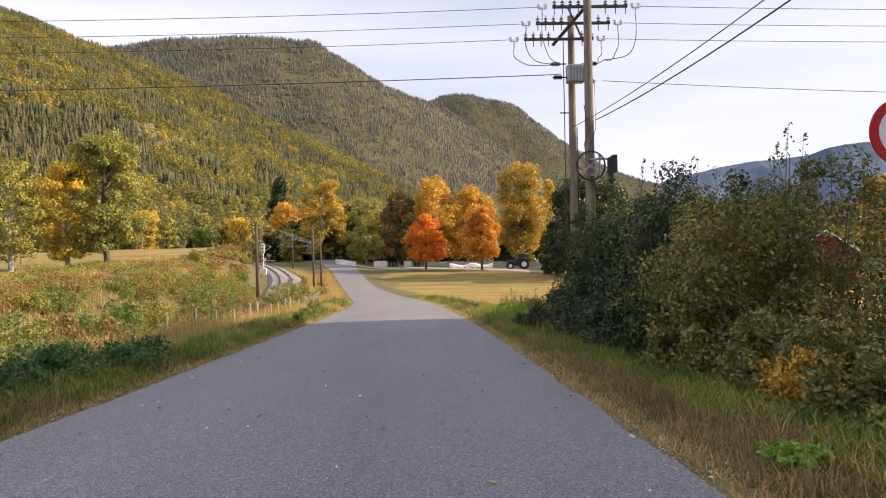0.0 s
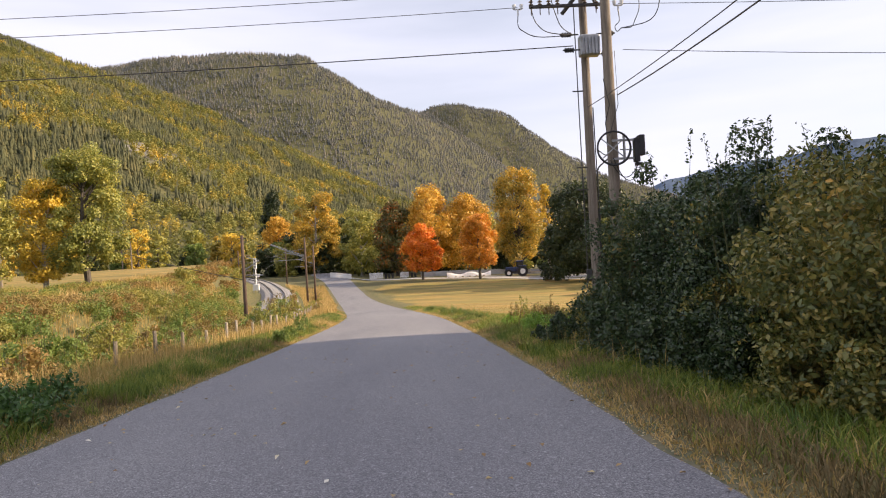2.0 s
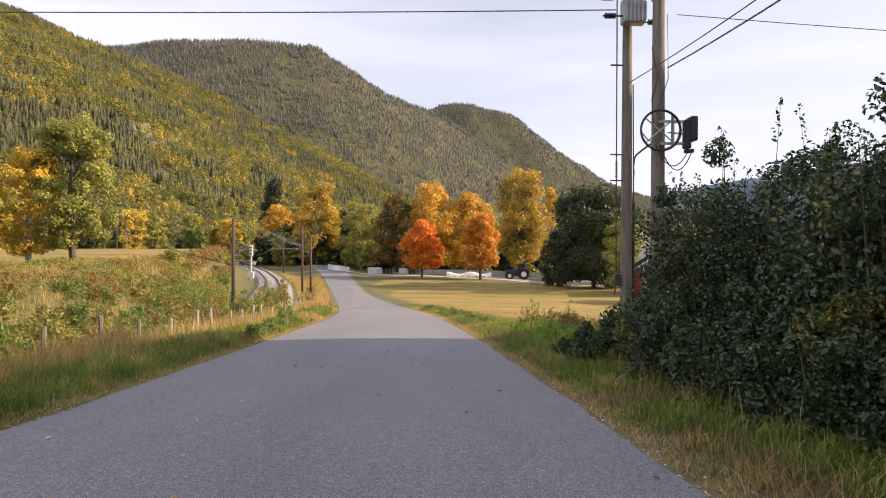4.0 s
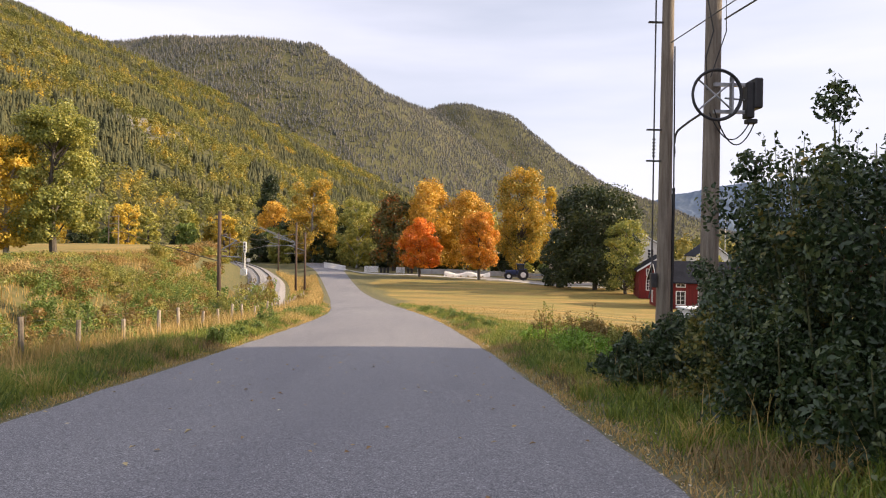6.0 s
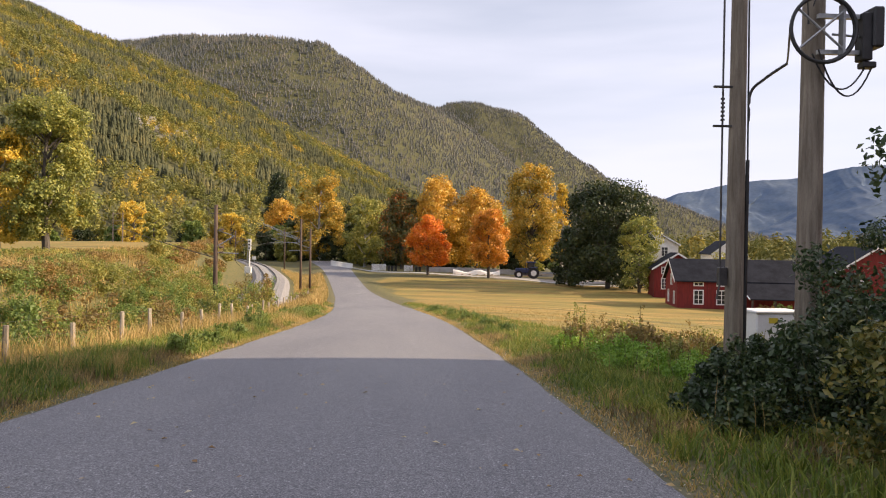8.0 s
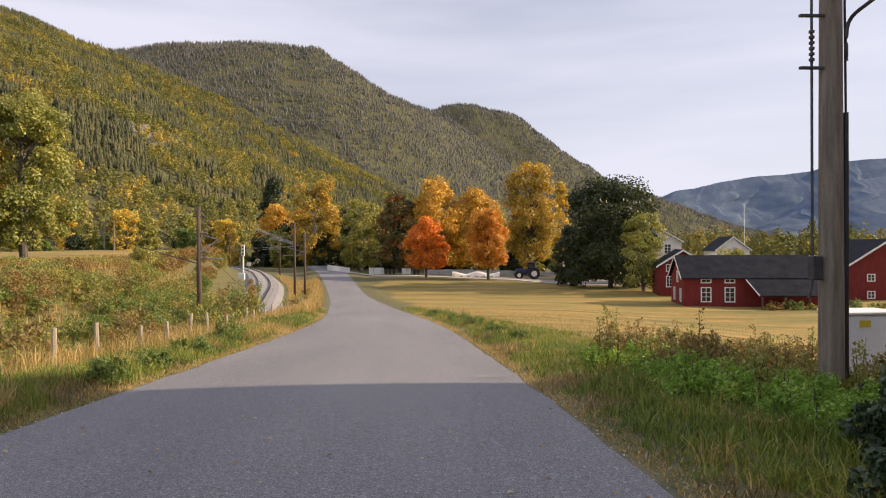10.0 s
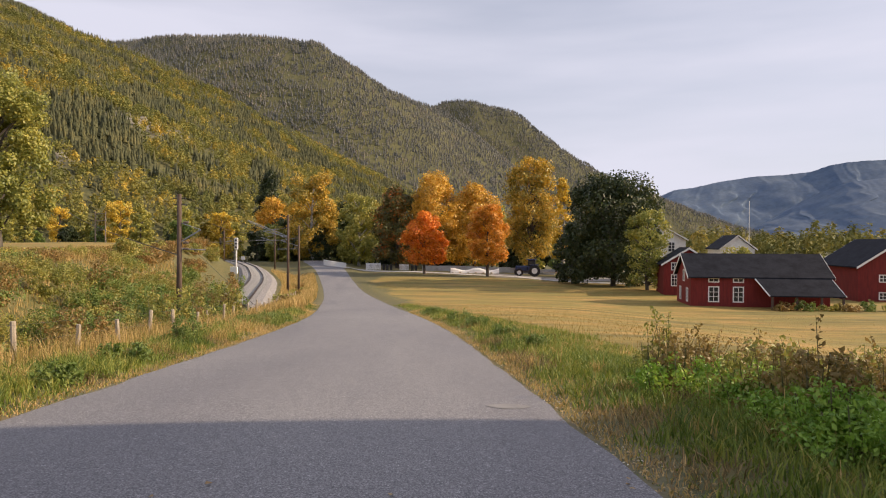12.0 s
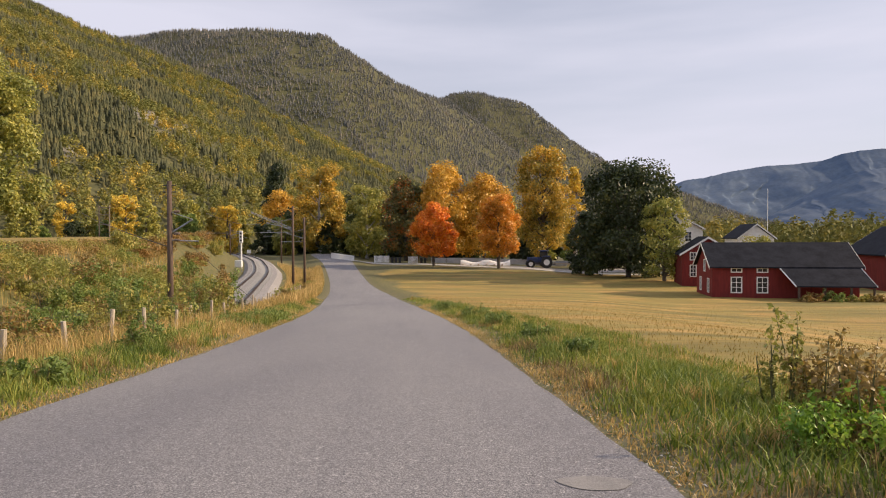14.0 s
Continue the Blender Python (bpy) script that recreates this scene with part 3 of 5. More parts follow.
def broadleaves(x, y, h, cards, size, mat, name, label):
    n = len(x)
    z = land(x, y)
    d = rng.normal(size=(n, cards, 3))
    d /= np.linalg.norm(d, axis=2, keepdims=True)
    r = rng.uniform(0.35, 1, (n, cards, 1)) ** 0.5
    wide = rng.uniform(0.20, 0.30, (n, 1, 1))
    sc = np.concatenate([wide, wide, 0.42 + 0 * wide], 2) * h[:, None, None]
    c = d * r * sc
    c[:, :, 0] *= 1 - 0.45 * np.clip(c[:, :, 2] / h[:, None] / 0.42, 0, 1)
    c[:, :, 1] *= 1 - 0.45 * np.clip(c[:, :, 2] / h[:, None] / 0.42, 0, 1)
    out = (c / np.maximum(np.linalg.norm(c, axis=2, keepdims=True), 1e-6) + (0, 0, 0.25)).reshape(-1, 3)
    c += np.stack([x, y, z + 0.52 * h], -1)[:, None, :]
    v, f = leaf_arrays(c.reshape(-1, 3), size, 0.2, 0.75, outward=out, loose=0.4)
    me = mesh_of(name, v, f, mat)
    return tagged(new(name, me), label, "forest", kind="stuff")


def in_view(x, y, lo=-40, hi=36):
    a = np.degrees(np.arctan2(x, y))
    return (a > lo) & (a < hi)


def on_hill(lo, hi, rise=2.0):
    def keep(x, y):
        d = np.hypot(x, y)
        return in_view(x, y) & (d > lo) & (d < hi) & (hills(x, y) > -5 + rise)
    return keep


# near hillside: spruce and pine with drifts of birch
x, y = scatter(88000, -760, 160, 150, 1010, on_hill(170, 1030))
wx, wy = x + 40 * value_noise(x, y, 70, 24), y + 40 * value_noise(x, y, 70, 25)
drift = 0.9 * value_noise(wx, wy, 37, 21) + 0.7 * value_noise(wx, wy, 15, 22) + 0.75 * step((430 - np.hypot(x, y)) / 220) - 0.16
clear = value_noise(x, y, 24, 23) < 0.86
drift = drift + 0.55 * step((60 - hills(x, y)) / 60)
con = (drift < 0.02) & clear
conifers(x[con], y[con], rng.uniform(4.0, 10, con.sum()), 3, 6, "forest_spruce", "conifer_forest", "dark green spruce and pine covering the near hillside")
bi = (drift >= 0.02) & clear & (rng.uniform(0, 1, len(x)) < 0.50)
broadleaves(x[bi], y[bi], rng.uniform(5, 10.5, bi.sum()), 44, 1.25, "forest_birch", "birch_forest", "yellowing birches in drifts on the hillside")
# the mountains behind, their trees paled by haze put into the colour
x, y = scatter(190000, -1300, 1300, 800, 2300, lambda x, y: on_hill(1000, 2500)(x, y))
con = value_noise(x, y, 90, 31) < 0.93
conifers(x[con], y[con], rng.uniform(4.0, 10.5, con.sum()), 2, 4, "forest_far_hazed", "conifer_forest", "spruce forest on the mountains, haze painted into its grey-green")
# the wooded valley floor beyond the farm
x, y = scatter(5200, -60, 900, 170, 900, lambda x, y: in_view(x, y, -6, 40) & (hills(x, y) < 5) & (np.hypot(x, y) > 215))
broadleaves(x, y, rng.uniform(7, 13.5, len(x)), 80, 1.3, "forest_mixed", "birch_forest", "mixed green and yellow woods on the valley floor")
x, y = scatter(1100, -60, 1000, 300, 1200, lambda x, y: in_view(x, y, -6, 40) & (hills(x, y) < 5))
conifers(x, y, rng.uniform(8, 14, len(x)), 5, 8, "forest_spruce", "conifer_forest", "dark spruces among the valley woods")

# ---- single trees ----


def tree(x, y, h, width, mat, n, size, label, category="tree", bark="bark", shape="round", clear=0.16, clumps=95, lean=0.0, group="trees round the lane"):
    z = float(land(x, y))
    ob = thing("tree", pose(x, y, z, 0, 0, 0), label, category, group)
    bm = B()
    r0 = 0.022 * h + 0.03
    top = Vector((lean * h, 0, h * 0.86))
    mid = Vector((lean * h * 0.35 + rng.uniform(-.02, .02) * h, rng.uniform(-.02, .02) * h, h * 0.42))
    rod(bm, (0, 0, -0.25), mid, r0, r0 * 0.6, 9)
    rod(bm, mid, top, r0 * 0.6, 0.02, 8)
    cs, rs = [], []
    for k in range(clumps):
        a = rng.uniform(0, 2 * math.pi)
        u = rng.uniform(0, 1)
        if shape == "round":
            prof = math.sin(math.pi * (0.12 + 0.86 * u) ** 0.8) ** 0.7
        elif shape == "tall":
            prof = (0.75 + 0.25 * math.sin(math.pi * u)) * (1 - 0.75 * u ** 2.2)
        elif shape == "broad":
            prof = min(1.0, 0.8 + u) * (1 - max(0.0, u - 0.55) ** 2 * 2.6)
        elif shape == "cone":
            prof = 1.05 * (1 - u) ** 0.8 + 0.05
        else:
            prof = 0.62 + 0.38 * math.sin(math.pi * u ** 0.8)
        rr = width * 0.5 * prof * math.sqrt(rng.uniform(0.12, 1.0)) * 0.84
        c = Vector((rr * math.cos(a) + lean * h * u, rr * math.sin(a), h * (clear + (0.95 - clear) * u)))
        cs.append(c)
        rs.append(width * rng.uniform(0.08, 0.16) * (1.0 if shape != "cone" else 0.8))
        if k % 3 == 0:
            s = Vector((lean * h * u * 0.6, 0, max(h * clear * 0.9, c.z - rr * 0.8 - 0.05 * h)))
            rod(bm, s, c, r0 * 0.28, 0.015, 5)
    part("trunk", bm, bark, ob)
    pts, out = clump_points(n, np.array([tuple(c) for c in cs]), np.array(rs), 0.8)
    pts[:, 2] = np.maximum(pts[:, 2], 0.25)
    v, f = leaf_arrays(pts, size, 0.3, 0.7, outward=out + (0, 0, 0.35), loose=0.55)
    part_mesh("crown", mesh_of("crown", v, f, mat), ob)
    return ob


def shrub(x, y, h, wx, wy, mat, n, size, label, stems=14, group="roadside shrubs", spiky=0.0, category="shrub", flat=1.0, rz=0.0):
    ob = thing("shrub", spot(x, y, 0, rz), label, category, group)
    cs, rs = [], []
    for k in range(stems):
        a = rng.uniform(0, 2 * math.pi)
        q = math.sqrt(rng.uniform(0, 1))
        bx, by = 0.3 * wx * q * math.cos(a), 0.3 * wy * q * math.sin(a)
        tip = Vector((0.46 * wx * q * math.cos(a), 0.46 * wy * q * math.sin(a), h * (1 - 0.30 * q * q) * rng.uniform(0.80, 1.0)))
        bm = rod(B(), (bx, by, -0.1), tip, 0.010 + 0.005 * h, 0.004, 5)
        part("stem", bm, "stem_green", ob)
        for t in np.linspace(0.10, 0.94, 7):
            c = Vector((bx, by, 0)).lerp(tip, t)
            sp = 0.16 * (wx + wy) / 2 * (1.05 - 0.55 * t)
            cs.append((c.x + rng.normal() * sp * 0.8, c.y + rng.normal() * sp * 0.8, max(0.08, c.z + rng.normal() * sp * 0.3)))
            rs.append(sp * rng.uniform(0.6, 1.2))
    pts, out = clump_points(n, np.array(cs), np.array(rs), flat)
    extra = []
    for k in range(int(spiky)):
        a, q = rng.uniform(0, 6.28), math.sqrt(rng.uniform(0, 0.9))
        foot = Vector((0.44 * wx * q * math.cos(a), 0.44 * wy * q * math.sin(a), h * (0.92 - 0.4 * q * q)))
        tip = foot + Vector((rng.normal() * 0.08, rng.normal() * 0.08, (0.12 + 0.2 * min(h, 2)) * rng.uniform(0.5, 1.1)))
        part("shoot", rod(B(), foot - Vector((0, 0, 0.3 * min(h, 1.5))), tip, 0.006, 0.002, 4), "stem_green", ob)
        for t in np.linspace(0, 1.02, 22):
            c = foot.lerp(tip, t)
            extra.append((c.x + rng.normal() * 0.03, c.y + rng.normal() * 0.03, c.z))
    if extra:
        pts = np.concatenate([pts, np.array(extra)])
        out = np.concatenate([out, rng.normal(size=(len(extra), 3))])
    pts[:, 2] = np.maximum(pts[:, 2], 0.03)
    v, f = leaf_arrays(pts, size, 0.0, 0.55, up=0.2, outward=out + (0, 0, 0.3), loose=0.75)
    part_mesh("foliage", mesh_of("foliage", v, f, mat), ob)
    return ob

# ---- the big unseen barn beyond the hedge, added to shade the near road ----


def plank_wall_house(name, m, L, D, eave, ridge, wall, roof, trim, label, category="barn", over=0.35, windows=(), planks=False, gable_windows=(), base=0.0):
    """A gabled house: long side along x from 0 to L, depth along y from 0 to D, ridge along x."""
    ob = thing(name, m, label, category)
    T = 0.18
    bm = B()
    box(bm, 0, L, 0, T, base, eave)
    part("front_wall", bm, wall, ob)
    part("rear_wall", box(B(), 0, L, D - T, D, base, eave), wall, ob)
    for gxx in (0, L - T):
        bm = B()
        prof = [(gxx, T + 0.002, base), (gxx, D - T - 0.002, base), (gxx, D - T - 0.002, eave), (gxx, D / 2, ridge - 0.12), (gxx, T + 0.002, eave)]
        a = [bm.verts.new(p) for p in prof]
        b = [bm.verts.new((p[0] + T, p[1], p[2])) for p in prof]
        bm.faces.new(a)
        bm.faces.new(list(reversed(b)))
        for i in range(5):
            j = (i + 1) % 5
            bm.faces.new((a[i], b[i], b[j], a[j]))
        bmesh.ops.recalc_face_normals(bm, faces=bm.faces)
        part("gable_wall", bm, wall, ob)
    sl = (ridge - eave) / (D / 2)
    for s in (0, 1):
        bm = B()
        y0, y1 = (-over, D / 2) if s == 0 else (D + over, D / 2)
        z0 = eave - over * sl
        vs = []
        for zz in (0.06, 0.2):
            for xx, yy, z in ((-over, y0, z0), (L + over, y0, z0), (L + over, y1, ridge), (-over, y1, ridge)):
                vs.append(bm.verts.new((xx, yy, z + zz)))
        for q in ((0, 1, 2, 3), (4, 5, 6, 7), (0, 1, 5, 4), (1, 2, 6, 5), (2, 3, 7, 6), (3, 0, 4, 7)):
            bm.faces.new([vs[i] for i in q])
        bmesh.ops.recalc_face_normals(bm, faces=bm.faces)
        part("roof", bm, roof, ob)
        if trim:
            for xx in (-over - 0.035, L + over + 0.005):
                bm = B()
                vs = []
                for dx in (0, 0.03):
                    for yy, z in ((y0, z0), (y1, ridge)):
                        vs += [bm.verts.new((xx + dx, yy, z - 0.06)), bm.verts.new((xx + dx, yy, z + 0.2))]
                for q in ((0, 1, 3, 2), (4, 5, 7, 6), (0, 1, 5, 4), (2, 3, 7, 6), (0, 2, 6, 4), (1, 3, 7, 5)):
                    bm.faces.new([vs[i] for i in q])
                bmesh.ops.recalc_face_normals(bm, faces=bm.faces)
                part("bargeboard", bm, trim, ob, "white-painted bargeboard")
    for wx, wz, ww, wh, cols, rws in windows:
        window(ob, Matrix.Translation((wx, -0.004, wz)), ww, wh, cols, rws, trim)
    for wy, wz, ww, wh, cols, rws, side in gable_windows:
        mm = pose(-0.004, wy, wz, 0, 0, -90) if side < 0 else pose(L + 0.004, wy, wz, 0, 0, 90)
        window(ob, mm, ww, wh, cols, rws, trim)
    return ob


def window(ob, m, w, h, cols, rws, trim):
    """A casement centred on x, sill at z 0, in front of a wall that faces -y."""
    f = 0.11
    bm = B()
    box(bm, -w / 2, -w / 2 + f, -0.05, 0, 0, h)
    box(bm, w / 2 - f, w / 2, -0.05, 0, 0, h)
    box(bm, -w / 2 + f, w / 2 - f, -0.05, 0, h - f, h)
    box(bm, -w / 2 + f, w / 2 - f, -0.05, 0, 0, f)
    for c in range(1, cols):
        x = -w / 2 + f + (w - 2 * f) * c / cols
        box(bm, x - 0.03, x + 0.03, -0.045, -0.01, f, h - f)
    for r in range(1, rws):
        z = f + (h - 2 * f) * r / rws
        box(bm, -w / 2 + f, w / 2 - f, -0.04, -0.012, z - 0.025, z + 0.025)
    bmesh.ops.transform(bm, matrix=m, verts=bm.verts)
    win = part("window", bm, trim or "white_paint", ob, "white-framed window")
    bm = B()
    box(bm, -w / 2 + f, w / 2 - f, -0.008, 0.0, f, h - f)
    bmesh.ops.transform(bm, matrix=m, verts=bm.verts)
    part("pane", bm, "window_dark", win)


# stays out of view; its far end throws the shadow edge across the road
plank_wall_house("storage_barn", pose(31.0, -30.0, -3.5, 0, 0, 87), 50.95, 15.0, 12.6, 17.4, "red_board", "roof_slate", "white_paint", "large unseen red barn added to shade the near road", base=-1.5)

# ---- utility poles and lines ----
PA, PB = (4.55, 19.68), (4.58, 17.87)


def utility_pole(x, y, top, r, label):
    z = float(land(x, y))
    ob = thing("utility_pole", pose(x, y, z), label, "utility pole", "pair of utility poles")
    bm = B()
    rod(bm, (0, 0, -0.5), (0.01, 0, top - z), r * 1.05, r * 0.72, 20)
    part("shaft", bm, "pole_wood", ob)
    part("cap", rod(B(), (0.01, 0, top - z), (0.01, 0, top - z + 0.07), r * 0.8, 0.03, 16), "galvanised", ob)
    return ob, z


pole_a, za = utility_pole(*PA, 7.45, 0.128, "weathered grey wooden utility pole with switchgear")
pole_b, zb = utility_pole(*PB, 7.55, 0.14, "weathered grey wooden utility pole with coiled cable")
# earth wire and cable runs on pole A
part("cable", rod(rod(B(), (0.145, -0.03, -0.2), (0.15, -0.03, 3.35), 0.028, 0.028, 8), (0.15, -0.03, 3.35), (0.13, -0.03, 5.9), 0.014, 0.014, 6), "black_plastic", pole_a)
bm = B()
rod(bm, (-0.235, -0.05, 1.7), (-0.235, -0.05, 8.5), 0.014, 0.014, 6)
for z in np.linspace(3.9, 4.2, 6):
    rod(bm, (-0.235, -0.05, z), (-0.235, -0.05, z + 0.025), 0.03, 0.03, 8)
part("switch_rod", bm, "dark_steel", pole_a, "dark steel operating rod with ribbed insulator")
for z in (3.81, 4.37, 6.3):
    part("bracket", box(B(), -0.37, -0.10, -0.07, -0.03, z, z + 0.03, 0.004), "dark_steel", pole_a)
bm = B()
box(bm, -0.26, -0.14, -0.10, 0.0, 1.55, 1.81, 0.01)
rod(bm, (-0.28, -0.06, 1.35), (-0.22, -0.06, 1.65), 0.015)
part("switch_box", bm, "dark_steel", pole_a)
bm = B()
path_rod(bm, curved([(0.14, -0.06, 3.9), (0.15, -0.08, 4.30), (0.24, -0.30, 4.45), (0.36, -0.65, 4.57)]), 0.02)
part("stay_arm", bm, "dark_steel", pole_a)
part("cable", path_rod(B(), sag((0.36, -0.65, 4.57), (-0.40, -2.1, 2.9 - za), 0.05, 8), 0.012), "black_plastic", pole_a)
# crossarms
for k, (x0, x1, yy, z) in enumerate(((3.72, 5.75, 18.15, 7.22), (3.35, 5.40, 18.6, 6.92), (3.08, 5.05, 19.05, 6.62))):
    arm = part("crossarm", box(B(), x0 - PA[0], x1 - PA[0], yy - PA[1] - 0.035, yy - PA[1] + 0.035, z - za - 0.035, z - za + 0.035, 0.006), "dark_steel", pole_a, "dark steel crossarm")
    for xx in np.concatenate([np.linspace(x0 + 0.05, x0 + 0.7, 4), np.linspace(x1 - 0.6, x1 - 0.05, 3)]):
        bm = B()
        for q in range(3):
            rod(bm, (xx - PA[0], yy - PA[1], z - za + 0.02 - 0.07 * q + 0.1), (xx - PA[0], yy - PA[1], z - za + 0.05 - 0.07 * q + 0.1), 0.06, 0.03, 8)
        rod(bm, (xx - PA[0], yy - PA[1], z - za - 0.2), (xx - PA[0], yy - PA[1], z - za + 0.22), 0.013, 0.013, 6)
        part("insulator", bm, "porcelain", arm)
    for xx, sgn in ((x0 - 0.28, -1), (x1 + 0.22, 1)):
        bm = B()
        c = Vector((xx - PA[0], yy - PA[1], z - za + 0.02))
        for q in (-1, 1):
            rod(bm, c + Vector((0.09 * q, 0, -0.05)), c + Vector((0.09 * q, 0, 0.05)), 0.035, 0.05, 8)
        rod(bm, c + Vector((-0.1, 0, -0.06)), c + Vector((0.1, 0, -0.06)), 0.02)
        rod(bm, c + Vector((0, 0, -0.06)), c + Vector((0, 0, -0.2)), 0.02)
        part("surge_insulator", bm, "glass_insulator", arm, "pale glazed insulator")
        bm = B()
        end = Vector((-0.35, -0.35, 5.98 - za)) if sgn < 0 else Vector((0.75, -0.7, 6.0 - za))
        st = c + Vector((0, 0, -0.2))
        low = Vector((st.x + 0.1 * -sgn, st.y, end.z - 0.05))
        path_rod(bm, curved([st, st.lerp(low, 0.5) + Vector((0.06 * sgn, 0, 0)), low + Vector((0, 0, 0.12)), low.lerp(end, 0.3) - Vector((0, 0, 0.03)), end]), 0.011)
        part("jumper", bm, "black_plastic", arm)
bm = B()
rod(bm, (0.30, -1.15, 7.5 - za), (-0.55, -0.1, 6.6 - za), 0.05, 0.05, 8)
rod(bm, (-0.30, -1.0, 7.4 - za), (0.35, -0.1, 6.7 - za), 0.03, 0.03, 8)
part("brace", bm, "dark_steel", pole_a)
# transformer between the poles
bm = B()
box(bm, -0.2, 0.3, -0.42, -0.14, 5.46 - za, 5.98 - za, 0.03)
tank = part("switch_tank", bm, "galvanised", pole_a, "galvanised switch tank clamped on the pole")
for k in range(6):
    part("fin", box(B(), -0.18 + 0.085 * k, -0.15 + 0.085 * k, -0.47, -0.421, 5.5 - za, 5.9 - za), "galvanised", tank)
for dx, dz in ((-0.42, 6.0), (-0.36, 5.62), (0.44, 6.0), (0.36, 5.5)):
    bm = B()
    s = -1 if dx < 0 else 1
    for q in range(4):
        rod(bm, (dx + s * 0.06 * q, -0.32, dz - za), (dx + s * (0.06 * q + 0.04), -0.32, dz - za), 0.07, 0.05, 8)
    rod(bm, (dx - s * 0.2, -0.32, dz - za), (dx + s * 0.26, -0.32, dz - za), 0.02)
    part("bushing", bm, "black_plastic", pole_a, "black ribbed bushing")
# coil of spare cable and box on pole B
RB = 2.9 - zb
bm = B()
torus(bm, (-0.05, -0.30, RB), Matrix.Identity(3), 0.375, 0.022, 36, 8)
torus(bm, (-0.04, -0.26, RB + 0.01), Matrix.Identity(3), 0.365, 0.016, 36, 6)
part("cable_coil", bm, "black_plastic", pole_b, "round coil of black spare cable")
bm = B()
for s in (-1, 1):
    rod(bm, (-0.34, -0.27, RB - 0.24 * s), (0.26, -0.27, RB + 0.27 * s), 0.014)
box(bm, -0.05, 0.47, -0.20, -0.15, RB + 0.16, RB + 0.21)
box(bm, -0.05, 0.47, -0.20, -0.15, RB - 0.25, RB - 0.20)
box(bm, 0.18, 0.21, -0.29, -0.20, RB - 0.28, RB + 0.3)
rod(bm, (0.12, -0.18, RB - 0.02), (0.46, -0.18, RB - 0.04), 0.014)
part("coil_bracket", bm, "galvanised", pole_b, "galvanised cross bracket")
bm = B()
box(bm, 0.43, 0.55, -0.26, -0.10, RB - 0.32, RB + 0.22, 0.012)
box(bm, 0.53, 0.66, -0.30, -0.04, RB - 0.18, RB + 0.28, 0.02)
box(bm, 0.45, 0.61, -0.24, -0.12, RB - 0.40, RB - 0.33, 0.01)
part("fibre_box", bm, "black_plastic", pole_b, "black cable joint box")
bm = B()
path_rod(bm, sag((0.49, -0.2, RB - 0.4), (-0.12, -0.2, RB - 0.25), 0.32, 12), 0.010)
part("loose_cable", bm, "black_plastic", pole_b)
bm = B()
path_rod(bm, sag((0.57, -0.2, RB - 0.4), (-0.05, -0.2, RB - 0.2), 0.42, 12), 0.010)
part("loose_cable", bm, "black_plastic", pole_b)
bm = B()
path_rod(bm, [(-0.14, -0.15, RB + 0.1), (-0.17, -0.15, RB + 0.6), (-0.06, -0.16, RB + 1.0), (-0.15, -0.1, RB + 1.6)], 0.012)
part("loose_cable", bm, "black_plastic", pole_b)
bm = B()
path_rod(bm, [(-0.1, -0.17, RB + 0.3), (0.14, -0.15, RB + 1.0), (0.12, -0.15, RB + 2.2)], 0.008)
part("loose_cable", bm, "black_plastic", pole_b)


def line(pts, r, label, group="overhead lines"):
    bm = path_rod(B(), pts, r, 5)
    me = bpy.data.meshes.new("overhead_line")
    bm.to_mesh(me)
    bm.free()
    me.materials.append(MATS["dark_steel"])
    tagged(new("overhead_line", me), label, "power line", group)


for x0, x1, y, z in ((3.44, 5.97, 18.15, 7.22), (3.07, 5.62, 18.6, 6.92), (2.8, 5.27, 19.05, 6.62)):
    line(sag((x0, y, z), (-48, y + 2, z + 1.9), 0.7, 24), 0.008, "thin bare overhead power line")
    line(sag((x1, y, z), (52, y - 2, z + 0.6), 0.7, 24), 0.008, "thin bare overhead power line")
line(sag((4.1, 19.0, 5.62), (-48, 21, 6.6), 0.45, 24), 0.013, "black insulated overhead cable")
line(sag((5.0, 18.0, 5.2), (52, 17, 5.4), 0.9, 24), 0.008, "thin dark overhead cable line")
line(sag((4.42, 19.15, 4.15), (5.5, -2.6, 5.7), 0.5, 20), 0.010, "black overhead service cable")
line(sag((4.78, 17.9, 4.15), (5.85, -2.6, 5.7), 0.5, 20), 0.014, "black overhead service cable")

# ---- cabinet and sign ----
cab = thing("utility_cabinet", pose(6.0, 21.4, float(land(6.0, 21.4)) - 0.02, 0, 0, 4), "pale grey steel utility cabinet in the weeds by the pole", "cabinet")
ch = -0.64 - float(land(6.0, 21.4))
part("body", box(B(), -0.40, 0.40, -0.24, 0.24, 0.0, ch, 0.012), "cabinet_paint", cab)
part("lid", box(B(), -0.43, 0.43, -0.28, 0.27, ch, ch + 0.045, 0.012), "cabinet_paint", cab)
part("door", box(B(), -0.385, 0.385, -0.255, -0.241, ch * 0.42, ch - 0.02, 0.004), "cabinet_paint", cab)
part("door", box(B(), -0.385, 0.385, -0.255, -0.241, 0.04, ch * 0.41, 0.004), "cabinet_paint", cab)
part("warning_label", box(B(), -0.19, -0.03, -0.26, -0.256, ch - 0.16, ch - 0.07), "yellow_label", cab, "yellow warning label")
part("lock", box(B(), -0.40, -0.36, -0.275, -0.256, ch * 0.40, ch * 0.45, 0.003), "dark_steel", cab)

sg = thing("road_sign", spot(4.55, 6.2), "round red-rimmed white prohibition sign on a steel post", "road sign")
sz = 2.03 - float(land(4.55, 6.2))
part("post", rod(B(), (0, 0.03, -0.3), (0, 0.03, sz + 0.3), 0.03, 0.03, 10), "galvanised", sg)
bm = B()
